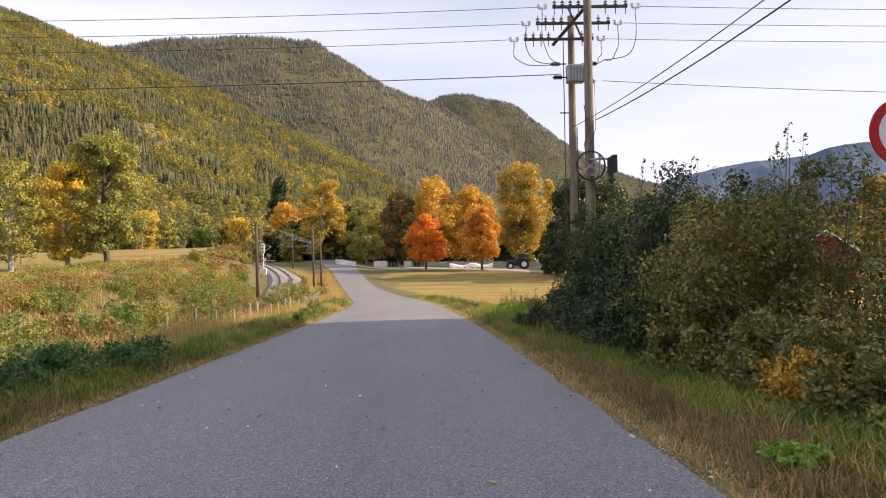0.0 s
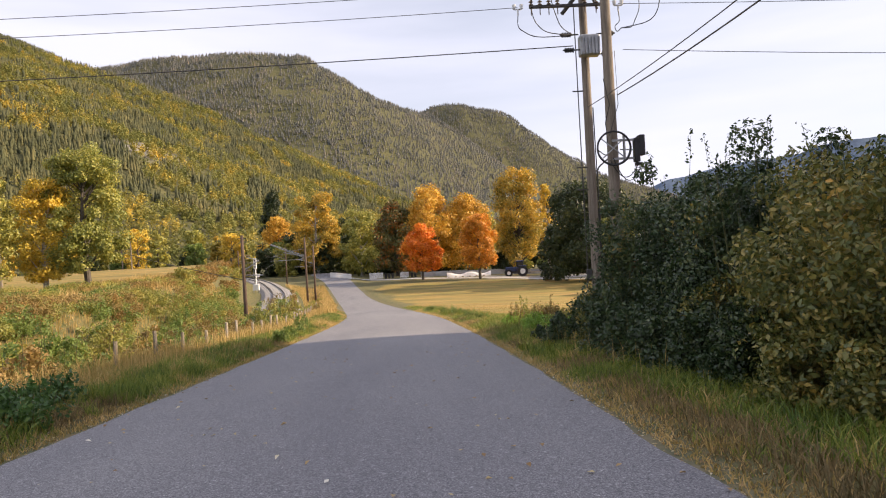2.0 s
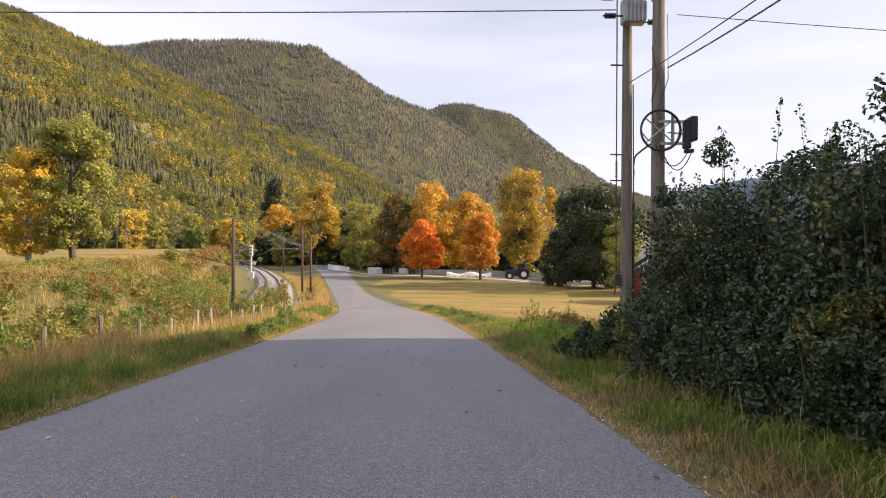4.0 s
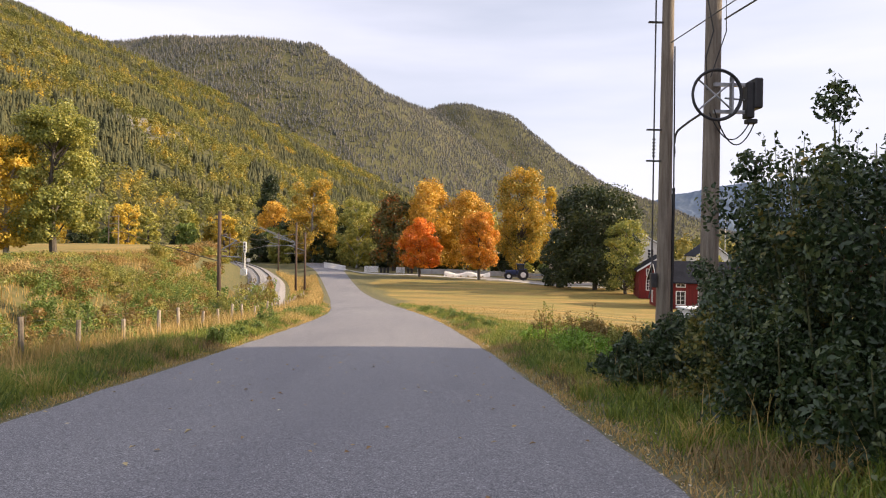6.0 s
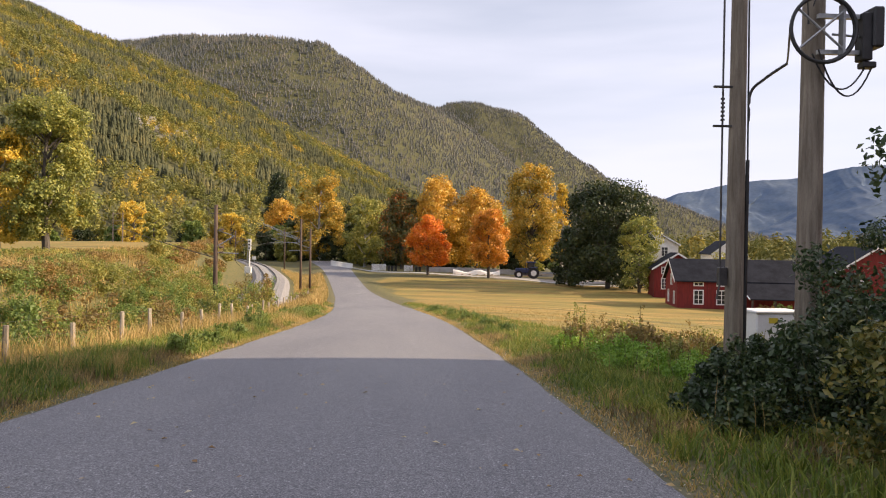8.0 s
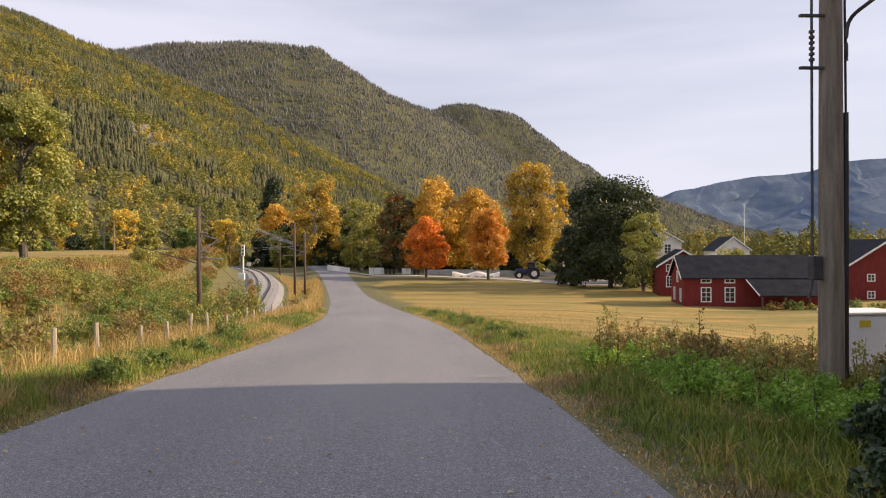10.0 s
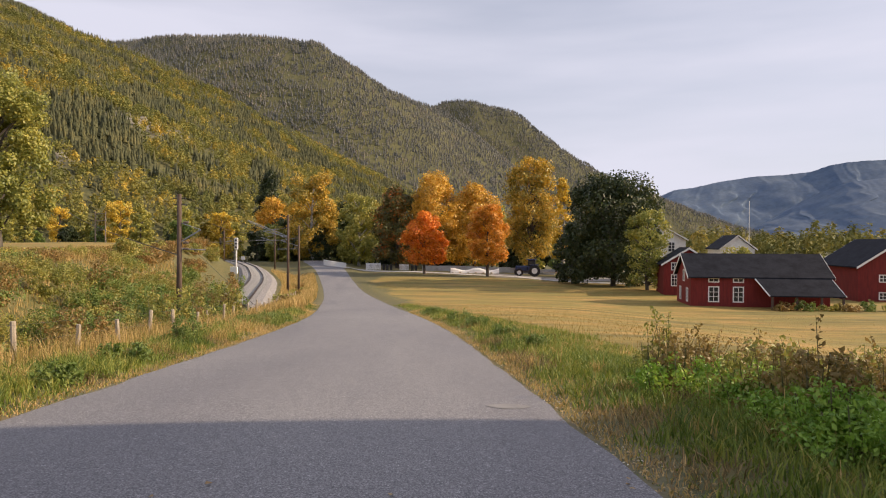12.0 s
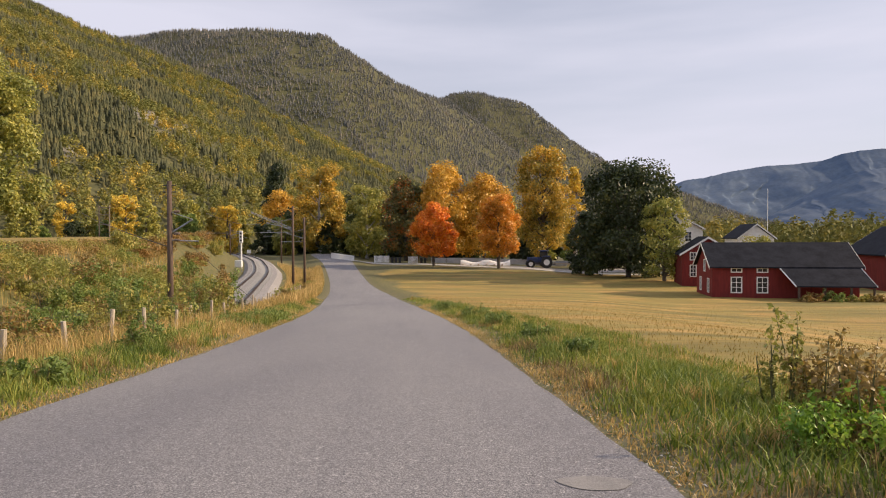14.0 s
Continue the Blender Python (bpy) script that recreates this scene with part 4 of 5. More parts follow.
rod(bm, (0, 0.012, sz), (0, -0.006, sz), 0.32, 0.32, 40)
part("rim", bm, "sign_red", sg, "red sign rim")
part("face", rod(B(), (0, -0.002, sz), (0, -0.011, sz), 0.235, 0.235, 40), "sign_white", sg)
part("back_clamp", box(B(), -0.08, 0.08, 0.013, 0.06, sz - 0.05, sz + 0.05), "galvanised", sg)

# ---- the farm ----
FARM = -10.0
barn = plank_wall_house("red_barn", pose(28.75, 85.0, -6.85, 0, 0, FARM), 13.7, 7.0, 3.57, 5.75, "red_board", "roof_slate", "white_paint", "long red timber farmhouse with dark roof and white windows", "barn",
                        windows=((2.3, 0.9, 1.1, 1.65, 2, 3), (4.75, 0.9, 1.1, 1.65, 2, 3), (2.3, 2.95, 1.1, 0.5, 2, 1), (4.75, 2.95, 1.1, 0.5, 2, 1)),
                        gable_windows=((1.6, 0.8, 0.9, 1.5, 2, 3, -1), (5.0, 0.8, 0.9, 1.5, 2, 3, -1), (3.3, 2.9, 0.9, 1.3, 2, 2, -1)), base=-0.6)
bm = B()
vs = []
for zz in (0.0, 0.12):
    for x, y, z in ((6.9, -3.0, 1.75), (14.0, -3.0, 1.75), (13.7, -0.38, 3.3), (6.3, -0.38, 3.3)):
        vs.append(bm.verts.new((x, y, z + zz)))
for q in ((0, 1, 2, 3), (4, 5, 6, 7), (0, 1, 5, 4), (1, 2, 6, 5), (2, 3, 7, 6), (3, 0, 4, 7)):
    bm.faces.new([vs[i] for i in q])
bmesh.ops.recalc_face_normals(bm, faces=bm.faces)
lt = part("lean_to_roof", bm, "roof_slate", barn, "dark corrugated lean-to roof")
for x0, x1 in ((6.9, 6.3), (14.0, 13.7)):
    bm = B()
    rod(bm, (x0, -3.0, 1.81), (x1, -0.38, 3.38), 0.08, 0.08, 4)
    part("edge_board", bm, "white_paint", lt, "white edge board")
for x in (7.2, 9.5, 11.8, 13.8):
    part("post", box(B(), x - 0.09, x + 0.09, -2.9, -2.72, -0.4, 1.8), "tarred_wood", barn)
for z in (0.35, 2.62):
    part("moulding", box(B(), 0.02, 6.2, -0.035, -0.004, z, z + 0.1), "red_board", barn)

barn2 = plank_wall_house("red_barn", pose(59.15, 88.74, -6.9, 0, 0, FARM + 90), 11.0, 9.0, 4.55, 7.55, "red_board", "roof_slate", "white_paint", "tall red timber barn with dark roof and white bargeboards", "barn",
                         gable_windows=((6.4, 0.75, 0.9, 0.9, 2, 2, -1), (6.4, 2.75, 0.9, 0.9, 2, 2, -1), (3.0, 2.75, 0.9, 0.9, 2, 2, -1)), base=-0.6)
white = plank_wall_house("white_house", pose(42.93, 121.79, -6.5, 0, 0, FARM + 90), 10.0, 7.8, 7.34, 9.54, "white_paint", "roof_slate", "white_paint", "white two-storey wooden farmhouse with dark roof", "house",
                         gable_windows=((2.2, 5.3, 1.15, 1.65, 2, 3, -1), (5.4, 5.3, 1.15, 1.65, 2, 3, -1), (2.2, 1.8, 1.15, 1.65, 2, 3, -1)), base=-0.6)
white2 = plank_wall_house("white_house", pose(56.53, 126.42, -6.5, 0, 0, FARM + 90), 9.0, 5.4, 5.9, 8.0, "white_paint", "roof_slate", "white_paint", "white wooden house behind the barn", "house", base=-0.6)
shed = plank_wall_house("red_shed", pose(36.91, 97.96, -6.7, 0, 0, FARM + 90), 5.0, 6.0, 4.3, 6.2, "red_board", "roof_slate", "white_paint", "small red outbuilding with white window frames", "shed",
                        gable_windows=((4.7, 1.5, 0.8, 1.5, 2, 3, -1), (4.7, 3.5, 0.8, 1.0, 2, 2, -1)), base=-0.6)
fp = thing("flagpole", pose(59.8, 135.0, -6.3), "white flagpole behind the barn", "flagpole")
part("mast", rod(B(), (0, 0, -0.3), (0, 0, 14.0), 0.08, 0.04, 10), "white_paint", fp)
part("knob", rod(B(), (0, 0, 14.0), (0, 0, 14.2), 0.07, 0.02, 10), "white_paint", fp)

# ---- single trees ----
tree(1.3, 131.7, 11.0, 9.0, "leaf_orange", 16000, 0.36, "young maple in full orange autumn leaf beside the lane", clear=0.2)
tree(11.8, 127.4, 12.3, 8.2, "leaf_maple", 15000, 0.36, "young maple turning amber and orange beside the lane", clear=0.2, shape="oval")
tree(22.3, 147.2, 23.3, 12.0, "leaf_gold", 24000, 0.42, "tall weeping birch in golden leaf", bark="bark", shape="oval", clear=0.12, clumps=190)
tree(29.6, 152.0, 20.0, 6.0, "leaf_yellow", 4000, 0.5, "slim golden birch behind the lane", bark="birch_bark", shape="tall")
tree(28.8, 113.5, 16.6, 16.5, "leaf_dark", 26000, 0.42, "broad dark green oak beside the farmyard", clear=0.08, clumps=120, shape="broad")
tree(31.0, 105.0, 11.0, 7.0, "leaf_birch_green", 6000, 0.34, "small yellow-green tree in front of the oak", clear=0.06, shape="oval")
tree(24.0, 118.0, 9.5, 7.0, "leaf_dark", 6000, 0.4, "dark green small tree beside the oak", clear=0.05)
tree(3.6, 159.6, 20.6, 17.0, "leaf_amber", 17000, 0.5, "large amber tree behind the lane", clear=0.12)
tree(12.5, 163.4, 18.4, 16.0, "leaf_amber", 15000, 0.5, "large rust-orange tree behind the lane", clear=0.12)
tree(-4.2, 157.8, 17.2, 13.5, "leaf_rust", 14000, 0.5, "dark tree turning red at its top", clear=0.08)
tree(-25.0, 178.3, 20.8, 14.0, "leaf_gold", 20000, 0.5, "large weeping birch in yellow leaf", bark="birch_bark", shape="oval", clear=0.08)
tree(-13.1, 168.0, 16.5, 11.0, "leaf_lime", 13000, 0.5, "yellow-green weeping birch behind the lane", bark="birch_bark", shape="oval", clear=0.05)
tree(-44.2, 218.8, 26.5, 16.0, "leaf_dark", 14000, 0.6, "tall dark spruce beside the railway", shape="cone", clear=0.05)
tree(-39.0, 200.0, 17.0, 13.0, "leaf_amber", 9000, 0.5, "orange maple beside the railway", clear=0.15)
tree(-30.6, 60.0, 9.6, 5.4, "leaf_yellow", 16000, 0.20, "young birch in yellow leaf beside the field", bark="birch_bark", shape="oval", clear=0.12, group="birches by the field")
tree(-27.6, 61.0, 12.3, 7.2, "leaf_birch_green", 34000, 0.20, "tall green birch turning yellow beside the field", bark="bark", shape="oval", clear=0.14, group="birches by the field")
tree(-33.8, 57.2, 9.4, 5.6, "leaf_lime", 12000, 0.20, "young birch turning yellow beside the field", bark="birch_bark", shape="oval", clear=0.12, group="birches by the field")
for i, (x, y, h, w, mat, lab) in enumerate(((-60, 190, 11, 7, "leaf_lime", "yellow-green birch at the wood's edge"), (-74, 186, 12, 6, "leaf_lime", "yellow-green birch at the wood's edge"), (-52, 196, 13, 6, "leaf_yellow", "slim golden birch at the wood's edge"),
                                             (-18, 186, 15, 10, "leaf_dark", "dark green tree behind the lane"), (-6, 178, 15, 10, "leaf_dark", "dark green tree behind the lane"), (7, 172, 14, 9, "leaf_dark", "dark green tree behind the lane"),
                                             (17, 168, 15, 9, "leaf_lime", "yellow-green tree behind the lane"), (-33, 192, 12, 9, "leaf_dark", "dark green tree beside the railway"), (33, 140, 9, 8, "leaf_dark", "dark green tree behind the trailer"))):
    tree(x, y, h, w, mat, 5000, 0.55, lab, clear=0.03, shape="oval", group="trees at the wood's edge")

tree(84.0, 119.0, 16.5, 12.0, "leaf_gold", 9000, 0.45, "tall birch in golden leaf beyond the farm", bark="birch_bark", shape="oval", clear=0.1)

# ---- the hedge along the road ----
shrub(4.65, 8.5, 3.1, 3.2, 3.6, "leaf_hedge_turning", 40000, 0.065, "tall willow shrub with leaves turning brown and yellow", 22, spiky=14)
shrub(4.6, 11.1, 3.3, 3.1, 3.8, "leaf_hedge", 44000, 0.066, "tall dense dark green willow shrub", 24, spiky=16)
shrub(4.5, 13.6, 3.6, 3.0, 3.6, "leaf_hedge", 44000, 0.066, "tall dense dark green willow shrub", 24, spiky=18)
shrub(5.0, 16.5, 2.3, 2.5, 2.2, "leaf_hedge", 20000, 0.062, "dense dark green willow shrub below the poles", 16, spiky=8)
shrub(5.4, 5.6, 1.9, 2.6, 2.6, "leaf_hedge_turning", 8000, 0.07, "shrub with leaves turning brown and yellow", 14, spiky=4)
shrub(4.15, 6.9, 1.15, 1.6, 2.2, "leaf_hedge_turning", 7000, 0.055, "low shrub with yellow leaves at the roadside", 10)
for x, y, h, w, mat, lab in ((3.3, 6.3, 0.62, 0.95, "leaf_hedge_turning", "low shrub with olive and yellow leaves at the roadside"), (3.15, 5.5, 0.5, 0.8, "leaf_amber", "low shrub in amber autumn leaf at the roadside"), (3.55, 5.0, 0.7, 1.0, "leaf_hedge_turning", "low shrub with olive and yellow leaves at the roadside"), (3.4, 4.4, 0.38, 0.7, "leaf_birch_green", "small green plant with yellowing leaves at the roadside"), (2.15, 3.75, 0.12, 0.34, "leaf_weed", "low bright green weeds on the verge")):
    shrub(x, y, h, w, w, mat, 1500, 0.055, lab, 10)
shrub(8.0, 10.5, 2.6, 3.0, 5.0, "leaf_hedge", 9000, 0.08, "dense dark green willow shrub", 16)
for k, (x, y) in enumerate(((3.9, 8.9), (3.75, 10.2), (3.6, 11.5), (3.5, 12.8), (3.5, 14.0), (3.6, 15.2), (3.9, 16.3), (3.35, 10.6), (3.2, 11.8), (3.15, 13.0), (3.9, 5.9), (3.65, 4.9), (3.3, 7.2), (3.25, 8.1), (3.25, 9.0), (3.2, 9.9))):
    shrub(x, y, (1.3, 1.5, 1.6, 1.55, 1.5, 1.4, 1.1, 0.95, 1.05, 1.1, 1.0, 0.8, 0.8, 0.9, 0.9, 0.95)[k], (1.5, 1.0)[k > 11], (1.7, 1.2)[k > 11], "leaf_hedge_turning" if k in (0, 1, 4, 10, 11, 12, 13) else "leaf_hedge", 8500, 0.06, "dark leafy skirt of the hedge at the verge", 12)
# undergrowth and trees that close the view behind the lane
for k in range(26):
    x = -40 + 3.4 * k
    y = 182 - 0.10 * x + 7 * math.sin(k * 2.3) - 14 * (k > 17)
    tree(x, y, 7.5 + 2.5 * math.sin(k * 1.3), 7.5, ("leaf_dark", "leaf_green", "leaf_lime", "leaf_dark", "leaf_birch_green")[k % 5], 3200, 0.6, "dark bushy tree closing the wood's edge", clear=0.0, shape="oval", clumps=60, group="trees at the wood's edge")
# birches along the foot of the hill
for k in range(30):
    x = -158 + 4.0 * k + 2.0 * math.sin(k * 3.1)
    y = 172 + 26 * abs(math.sin(k * 1.7)) + 0.12 * (-x - 60)
    tree(x, y, 9.5 + 3.5 * math.sin(k * 2.1), 6.5 + 1.5 * math.sin(k * 1.2), ("leaf_lime", "leaf_gold", "leaf_green", "leaf_lime", "leaf_yellow", "leaf_dark")[k % 6], 3600, 0.5, ("yellow-green birch", "golden birch", "green birch", "yellow-green birch", "bright yellow birch", "dark green alder")[k % 6] + " at the foot of the hill", bark="bark", shape=("oval", "tall")[k % 2], clear=0.04, clumps=60, group="trees at the foot of the hill")
for x, y, h, w, mat in ((47.5, 112.0, 5.6, 7.5, "leaf_lime"), (54.0, 116.0, 4.6, 7.0, "leaf_lime"), (62.0, 118.0, 4.4, 8.0, "leaf_lime"), (35.5, 100.5, 3.0, 3.0, "leaf_weed")):
    tree(x, y, h, w, mat, 5000, 0.34, "low yellow-green fruit tree behind the barn", shape="oval", clear=0.02, clumps=60, group="garden trees")

# ---- railway ----
rails_y = np.concatenate([np.arange(-30, 130, 2.0), np.arange(130, 236, 3.0)])


def rail_frame(y):
    x = float(rail_x(y))
    s = float(rail_x(y + 1) - rail_x(y - 1)) / 2
    t = Vector((s, 1, 0)).normalized()
    return Vector((x, y, RAIL_Z)), t, Vector((t.y, -t.x, 0))


def swept(name, prof, mat, offset=0.0):
    """Sweep a cross-section (across, up) along the track."""
    vs, fs, n = [], [], len(prof)
    for i, y in enumerate(rails_y):
        c, t, a = rail_frame(y)
        for u, w in prof:
            vs.append(tuple(c + a * (u + offset) + Vector((0, 0, w))))
        if i:
            for k in range(n - 1):
                o = (i - 1) * n + k
                fs.append((o, o + 1, o + n + 1, o + n))
    me = mesh_of(name, vs, fs, mat)
    me.shade_flat()
    return me


track = thing("railway_track", pose(0, 0, 0), "single curving railway track on pale stone ballast", "railway", kind="structure")
part_mesh("ballast_bed", swept("ballast_bed", [(-2.9, -0.7), (-1.75, -0.02), (-1.2, 0.03), (0, -0.01), (1.2, 0.03), (1.75, -0.02), (2.9, -0.7)], "ballast"), track, "pale crushed stone ballast")
for s in (-1, 1):
    part_mesh("rail", swept("rail", [(-0.07, 0.06), (-0.012, 0.09), (-0.035, 0.20), (0.035, 0.20), (0.012, 0.09), (0.07, 0.06)], "rail_steel", 0.7525 * s), track, "brown rusted steel rail")
sl_me = None
y = 40.0
while y < 200:
    c, t, a = rail_frame(y)
    if sl_me is None:
        bm = box(B(), -1.25, 1.25, -0.125, 0.125, -0.1, 0.065, 0.02)
        sl_me = bpy.data.meshes.new("sleeper")
        bm.to_mesh(sl_me)
        bm.free()
        sl_me.materials.append(MATS["sleeper_concrete"])
    ob = new("sleeper", sl_me)
    ob.matrix_world = Matrix.Translation(c) @ Matrix.Rotation(math.atan2(a.y, a.x), 4, "Z")
    ob.parent = track
    y += 0.65


def catenary_pole(x, y, top, arm, label, boom=0.0):
    z = float(land(x, y))
    ob = thing("catenary_pole", pose(x, y, z), label, "railway pole", "railway poles")
    part("shaft", rod(B(), (0, 0, -0.3), (0, 0, top - z), 0.15, 0.105, 12), "tarred_wood", ob, "", True)
    bm = B()
    h = top - z
    rod(bm, (0, 0, h - 2.4), (arm * 0.8, 0, h - 1.75), 0.035)
    rod(bm, (0, 0, h - 1.4), (arm * 0.8, 0, h - 1.75), 0.02)
    rod(bm, (0, 0, h - 2.7), (arm, 0, h - 2.75), 0.028)
    part("cantilever", bm, "galvanised", ob, "galvanised cantilever arm")
    for zz in (h - 2.4, h - 1.4, h - 2.7):
        bm = B()
        for q in range(4):
            rod(bm, (math.copysign(0.2 + 0.07 * q, arm), 0, zz), (math.copysign(0.24 + 0.07 * q, arm), 0, zz), 0.07, 0.05, 8)
        part("insulator", bm, "porcelain", ob)
    if boom:
        bm = B()
        for dz in (0.0, 0.28):
            rod(bm, (0, 0, h - 2.6 + dz), (boom, 0, h - 0.7 + dz * 0.4), 0.03)
        for k in range(7):
            u, v = k / 7, (k + 1) / 7
            rod(bm, (boom * u, 0, h - 2.6 + 1.9 * u), (boom * v, 0, h - 2.32 + 1.73 * v), 0.018)
        part("boom", bm, "galvanised", ob, "pale lattice boom")
    for zz in (h - 0.5, h - 0.2):
        part("cross_bolt", rod(B(), (-0.3, 0, zz), (0.3, 0, zz), 0.025), "dark_steel", ob)
    return ob


catenary_pole(-11.65, 49.0, 2.42, 1.3, "brown tarred wooden railway pole with line fittings")
catenary_pole(-13.72, 88.0, 3.0, -3.4, "brown tarred wooden railway pole with lattice boom", boom=-4.3)
catenary_pole(-13.62, 94.0, 2.0, -2.6, "brown tarred wooden railway pole with line fittings")
catenary_pole(-26.0, 140.0, 2.6, -3.2, "brown tarred wooden railway pole with line fittings")
catenary_pole(-38.0, 150.0, 2.4, 3.2, "brown tarred wooden railway pole with line fittings")
for dz in (0.0, 0.95):
    for a, b in (((-10.5, 50.5, 0.05), (-17.1, 88, 0.25)), ((-17.1, 88, 0.25), (-29.2, 140, 0.2))):
        line(sag(Vector(a) + Vector((0, 0, dz)), Vector(b) + Vector((0, 0, dz)), 0.3 if dz else 0.02, 10), 0.012, "thin dark railway contact wire", "railway wires")
line(sag((-11.65, 49.0, -0.6), (-62.5, 139.0, 5.2), 0.4, 12), 0.03, "thin pale stay wire to the pole", "railway wires")
line(sag((-11.65, 49.0, 0.4), (-9.4, 55.0, -3.6), 0.1, 8), 0.012, "thin pale stay wire to the ground", "railway wires")

sig = thing("railway_signal", pose(-25.9, 113.3, float(land(-25.9, 113.3))), "railway light signal on a white mast", "railway signal")
sh = 0.55 - float(land(-25.9, 113.3))
part("mast", rod(B(), (0, 0, -0.2), (0, 0, sh), 0.11, 0.10, 10), "white_paint", sig)
part("lamp_head", box(B(), -0.24, 0.24, -0.2, 0.1, sh - 1.6, sh + 0.1, 0.05), "white_paint", sig, "pale signal head with dark lamps")
for k in range(3):
    part("lamp", rod(B(), (0, -0.205, sh - 0.25 - 0.5 * k), (0, -0.3, sh - 0.25 - 0.5 * k), 0.13, 0.13, 12), "black_plastic", sig)
part("ladder", box(B(), -0.35, -0.28, -0.05, 0.05, 0, sh - 1.7), "galvanised", sig)
rbx = thing("relay_box", pose(-24.0, 105.0, float(land(-24.0, 105.0))), "small pale steel relay box on legs beside the track", "relay box")
part("body", box(B(), -0.45, 0.45, -0.25, 0.25, 0.6, 1.5, 0.03), "cabinet_paint", rbx)
for s in (-0.35, 0.35):
    part("leg", box(B(), s - 0.04, s + 0.04, -0.04, 0.04, -0.2, 0.6), "galvanised", rbx)
mk = thing("marker_post", pose(-31.5, 139.0, float(land(-31.5, 139.0))), "small white marker board on a post by the track", "marker post")
part("post", rod(B(), (0, 0, -0.2), (0, 0, 2.0), 0.05), "galvanised", mk)
part("board", box(B(), -0.35, 0.35, -0.06, -0.03, 1.6, 2.2, 0.01), "white_paint", mk)

tp = thing("utility_pole", spot(-44.1, 76.6), "slender pale wooden pole in the field", "utility pole")
th = 6.1 - float(land(-44.1, 76.6))
part("shaft", rod(B(), (0, 0, -0.3), (0, 0, th), 0.13, 0.09, 10), "pole_wood", tp)
part("crossarm", box(B(), -0.8, 0.8, -0.05, 0.05, th - 0.4, th - 0.28), "dark_steel", tp)
hf = thing("line_frame", spot(-57.0, 139.2), "two-legged wooden line frame at the wood's edge", "line frame")
for s in (-0.9, 0.9):
    part("leg", rod(B(), (s, 0, -0.2), (s, 0, 5.6), 0.12, 0.09, 8), "pole_wood", hf)
for z in (2.2, 5.2, 3.9):
    part("crossbar", box(B(), -1.1, 1.1, -0.06, 0.06, z, z + 0.12), "pole_wood", hf)

# ---- roadside fence ----
FY = [16.6 + 1.86 * k for k in range(36)]


def fence_x(y):
    return float(edge_l(y)) - 2.72 - 0.25 * float(step((22 - y) / 8))


fence = thing("fence", pose(0, 0, 0), "row of pale wooden fence posts with thin wire beside the road", "fence")
tops = []
for k, y in enumerate(FY):
    x = fence_x(y) + 0.06 * math.sin(k * 2.1)
    z = float(land(x, y))
    h = 0.83 + 0.10 * math.sin(k * 1.7)
    bm = rod(B(), (0, 0, -0.3), (0.06 * math.sin(k * 3.3), 0.05 * math.cos(k * 2.3), h), 0.048, 0.042, 7)
    ob = part("post", bm, "post_wood" if k > 2 else "pole_wood", fence, "" if k > 2 else "dark weathered post")
    ob.location = (x, y, z)
    tops.append(Vector((x + 0.05, y, z)))
for hh in (0.35, 0.65, 0.95):
    bm = path_rod(B(), [a + Vector((0, 0, hh * 0.9)) for a in tops], 0.002, 4)
    part("wire", bm, "dark_steel", fence)

# ---- white fence, bins, wall and tractor by the lane ----


def picket_run(a, b, h, label, solid=False):
    a, b = Vector(a), Vector(b)
    L = (b - a).length
    ob = thing("white_fence", Matrix.Translation(a) @ Matrix.Rotation(math.atan2(b.y - a.y, b.x - a.x), 4, "Z"), label, "fence")
    dz = b.z - a.z
    n = int(L / 0.22)
    me = None
    for k in range(n):
        x = L * (k + 0.5) / n
        if me is None:
            bm = box(B(), -0.08, 0.08, -0.02, 0.02, 0, h, 0.004)
            me = bpy.data.meshes.new("picket")
            bm.to_mesh(me)
            bm.free()
            me.materials.append(MATS["white_paint"])
        p = new("picket", me)
        p.parent, p.location = ob, (x, 0, dz * x / L)
    for zz in (0.25, h - 0.25):
        bm = rod(B(), (0, 0.05, zz), (L, 0.05, zz + dz), 0.04, 0.04, 4)
        part("fence_rail", bm, "white_paint", ob)
    return ob


picket_run((-19.0, 153.5, float(land(-14, 153)) + 0.05), (-13.6, 145.5, float(land(-12, 145)) - 0.1), 1.25, "white picket fence beside the road")
picket_run((-9.9, 146.5, -5.2), (-7.0, 146.6, -5.2), 1.3, "short white board fence by the bins")
picket_run((-3.4, 146.0, -5.25), (-1.6, 146.0, -5.25), 1.2, "short white board fence by the bins")
bin0 = None
for k, (x, y) in enumerate(((-6.4, 145.6), (-5.7, 145.6), (-5.0, 145.6), (-0.9, 145.2), (-0.2, 145.2))):
    m = pose(x, y, float(land(x, y)), 0, 0, 3 * math.sin(k))
    if bin0 is None:
        bin0 = thing("wheelie_bin", m, "black plastic wheelie bin beside the lane", "bin", "bins by the lane")
        bm = box(B(), -0.26, 0.26, -0.3, 0.3, 0.08, 1.0, 0.03)
        for v in bm.verts:
            if v.co.z < 0.5:
                v.co.x *= 0.8
                v.co.y *= 0.8
        part("body", bm, "black_plastic", bin0)
        part("lid", box(B(), -0.29, 0.29, -0.35, 0.33, 1.0, 1.08, 0.03), "black_plastic", bin0)
        for s in (-0.24, 0.24):
            part("wheel", rod(B(), (s - 0.02, 0.25, 0.1), (s + 0.02, 0.25, 0.1), 0.1, 0.1, 12), "rubber", bin0)
    else:
        copy_thing(bin0, m)
wall = thing("garden_wall", pose(1.0, 147.5, 0), "low pale concrete wall behind the maples", "wall")
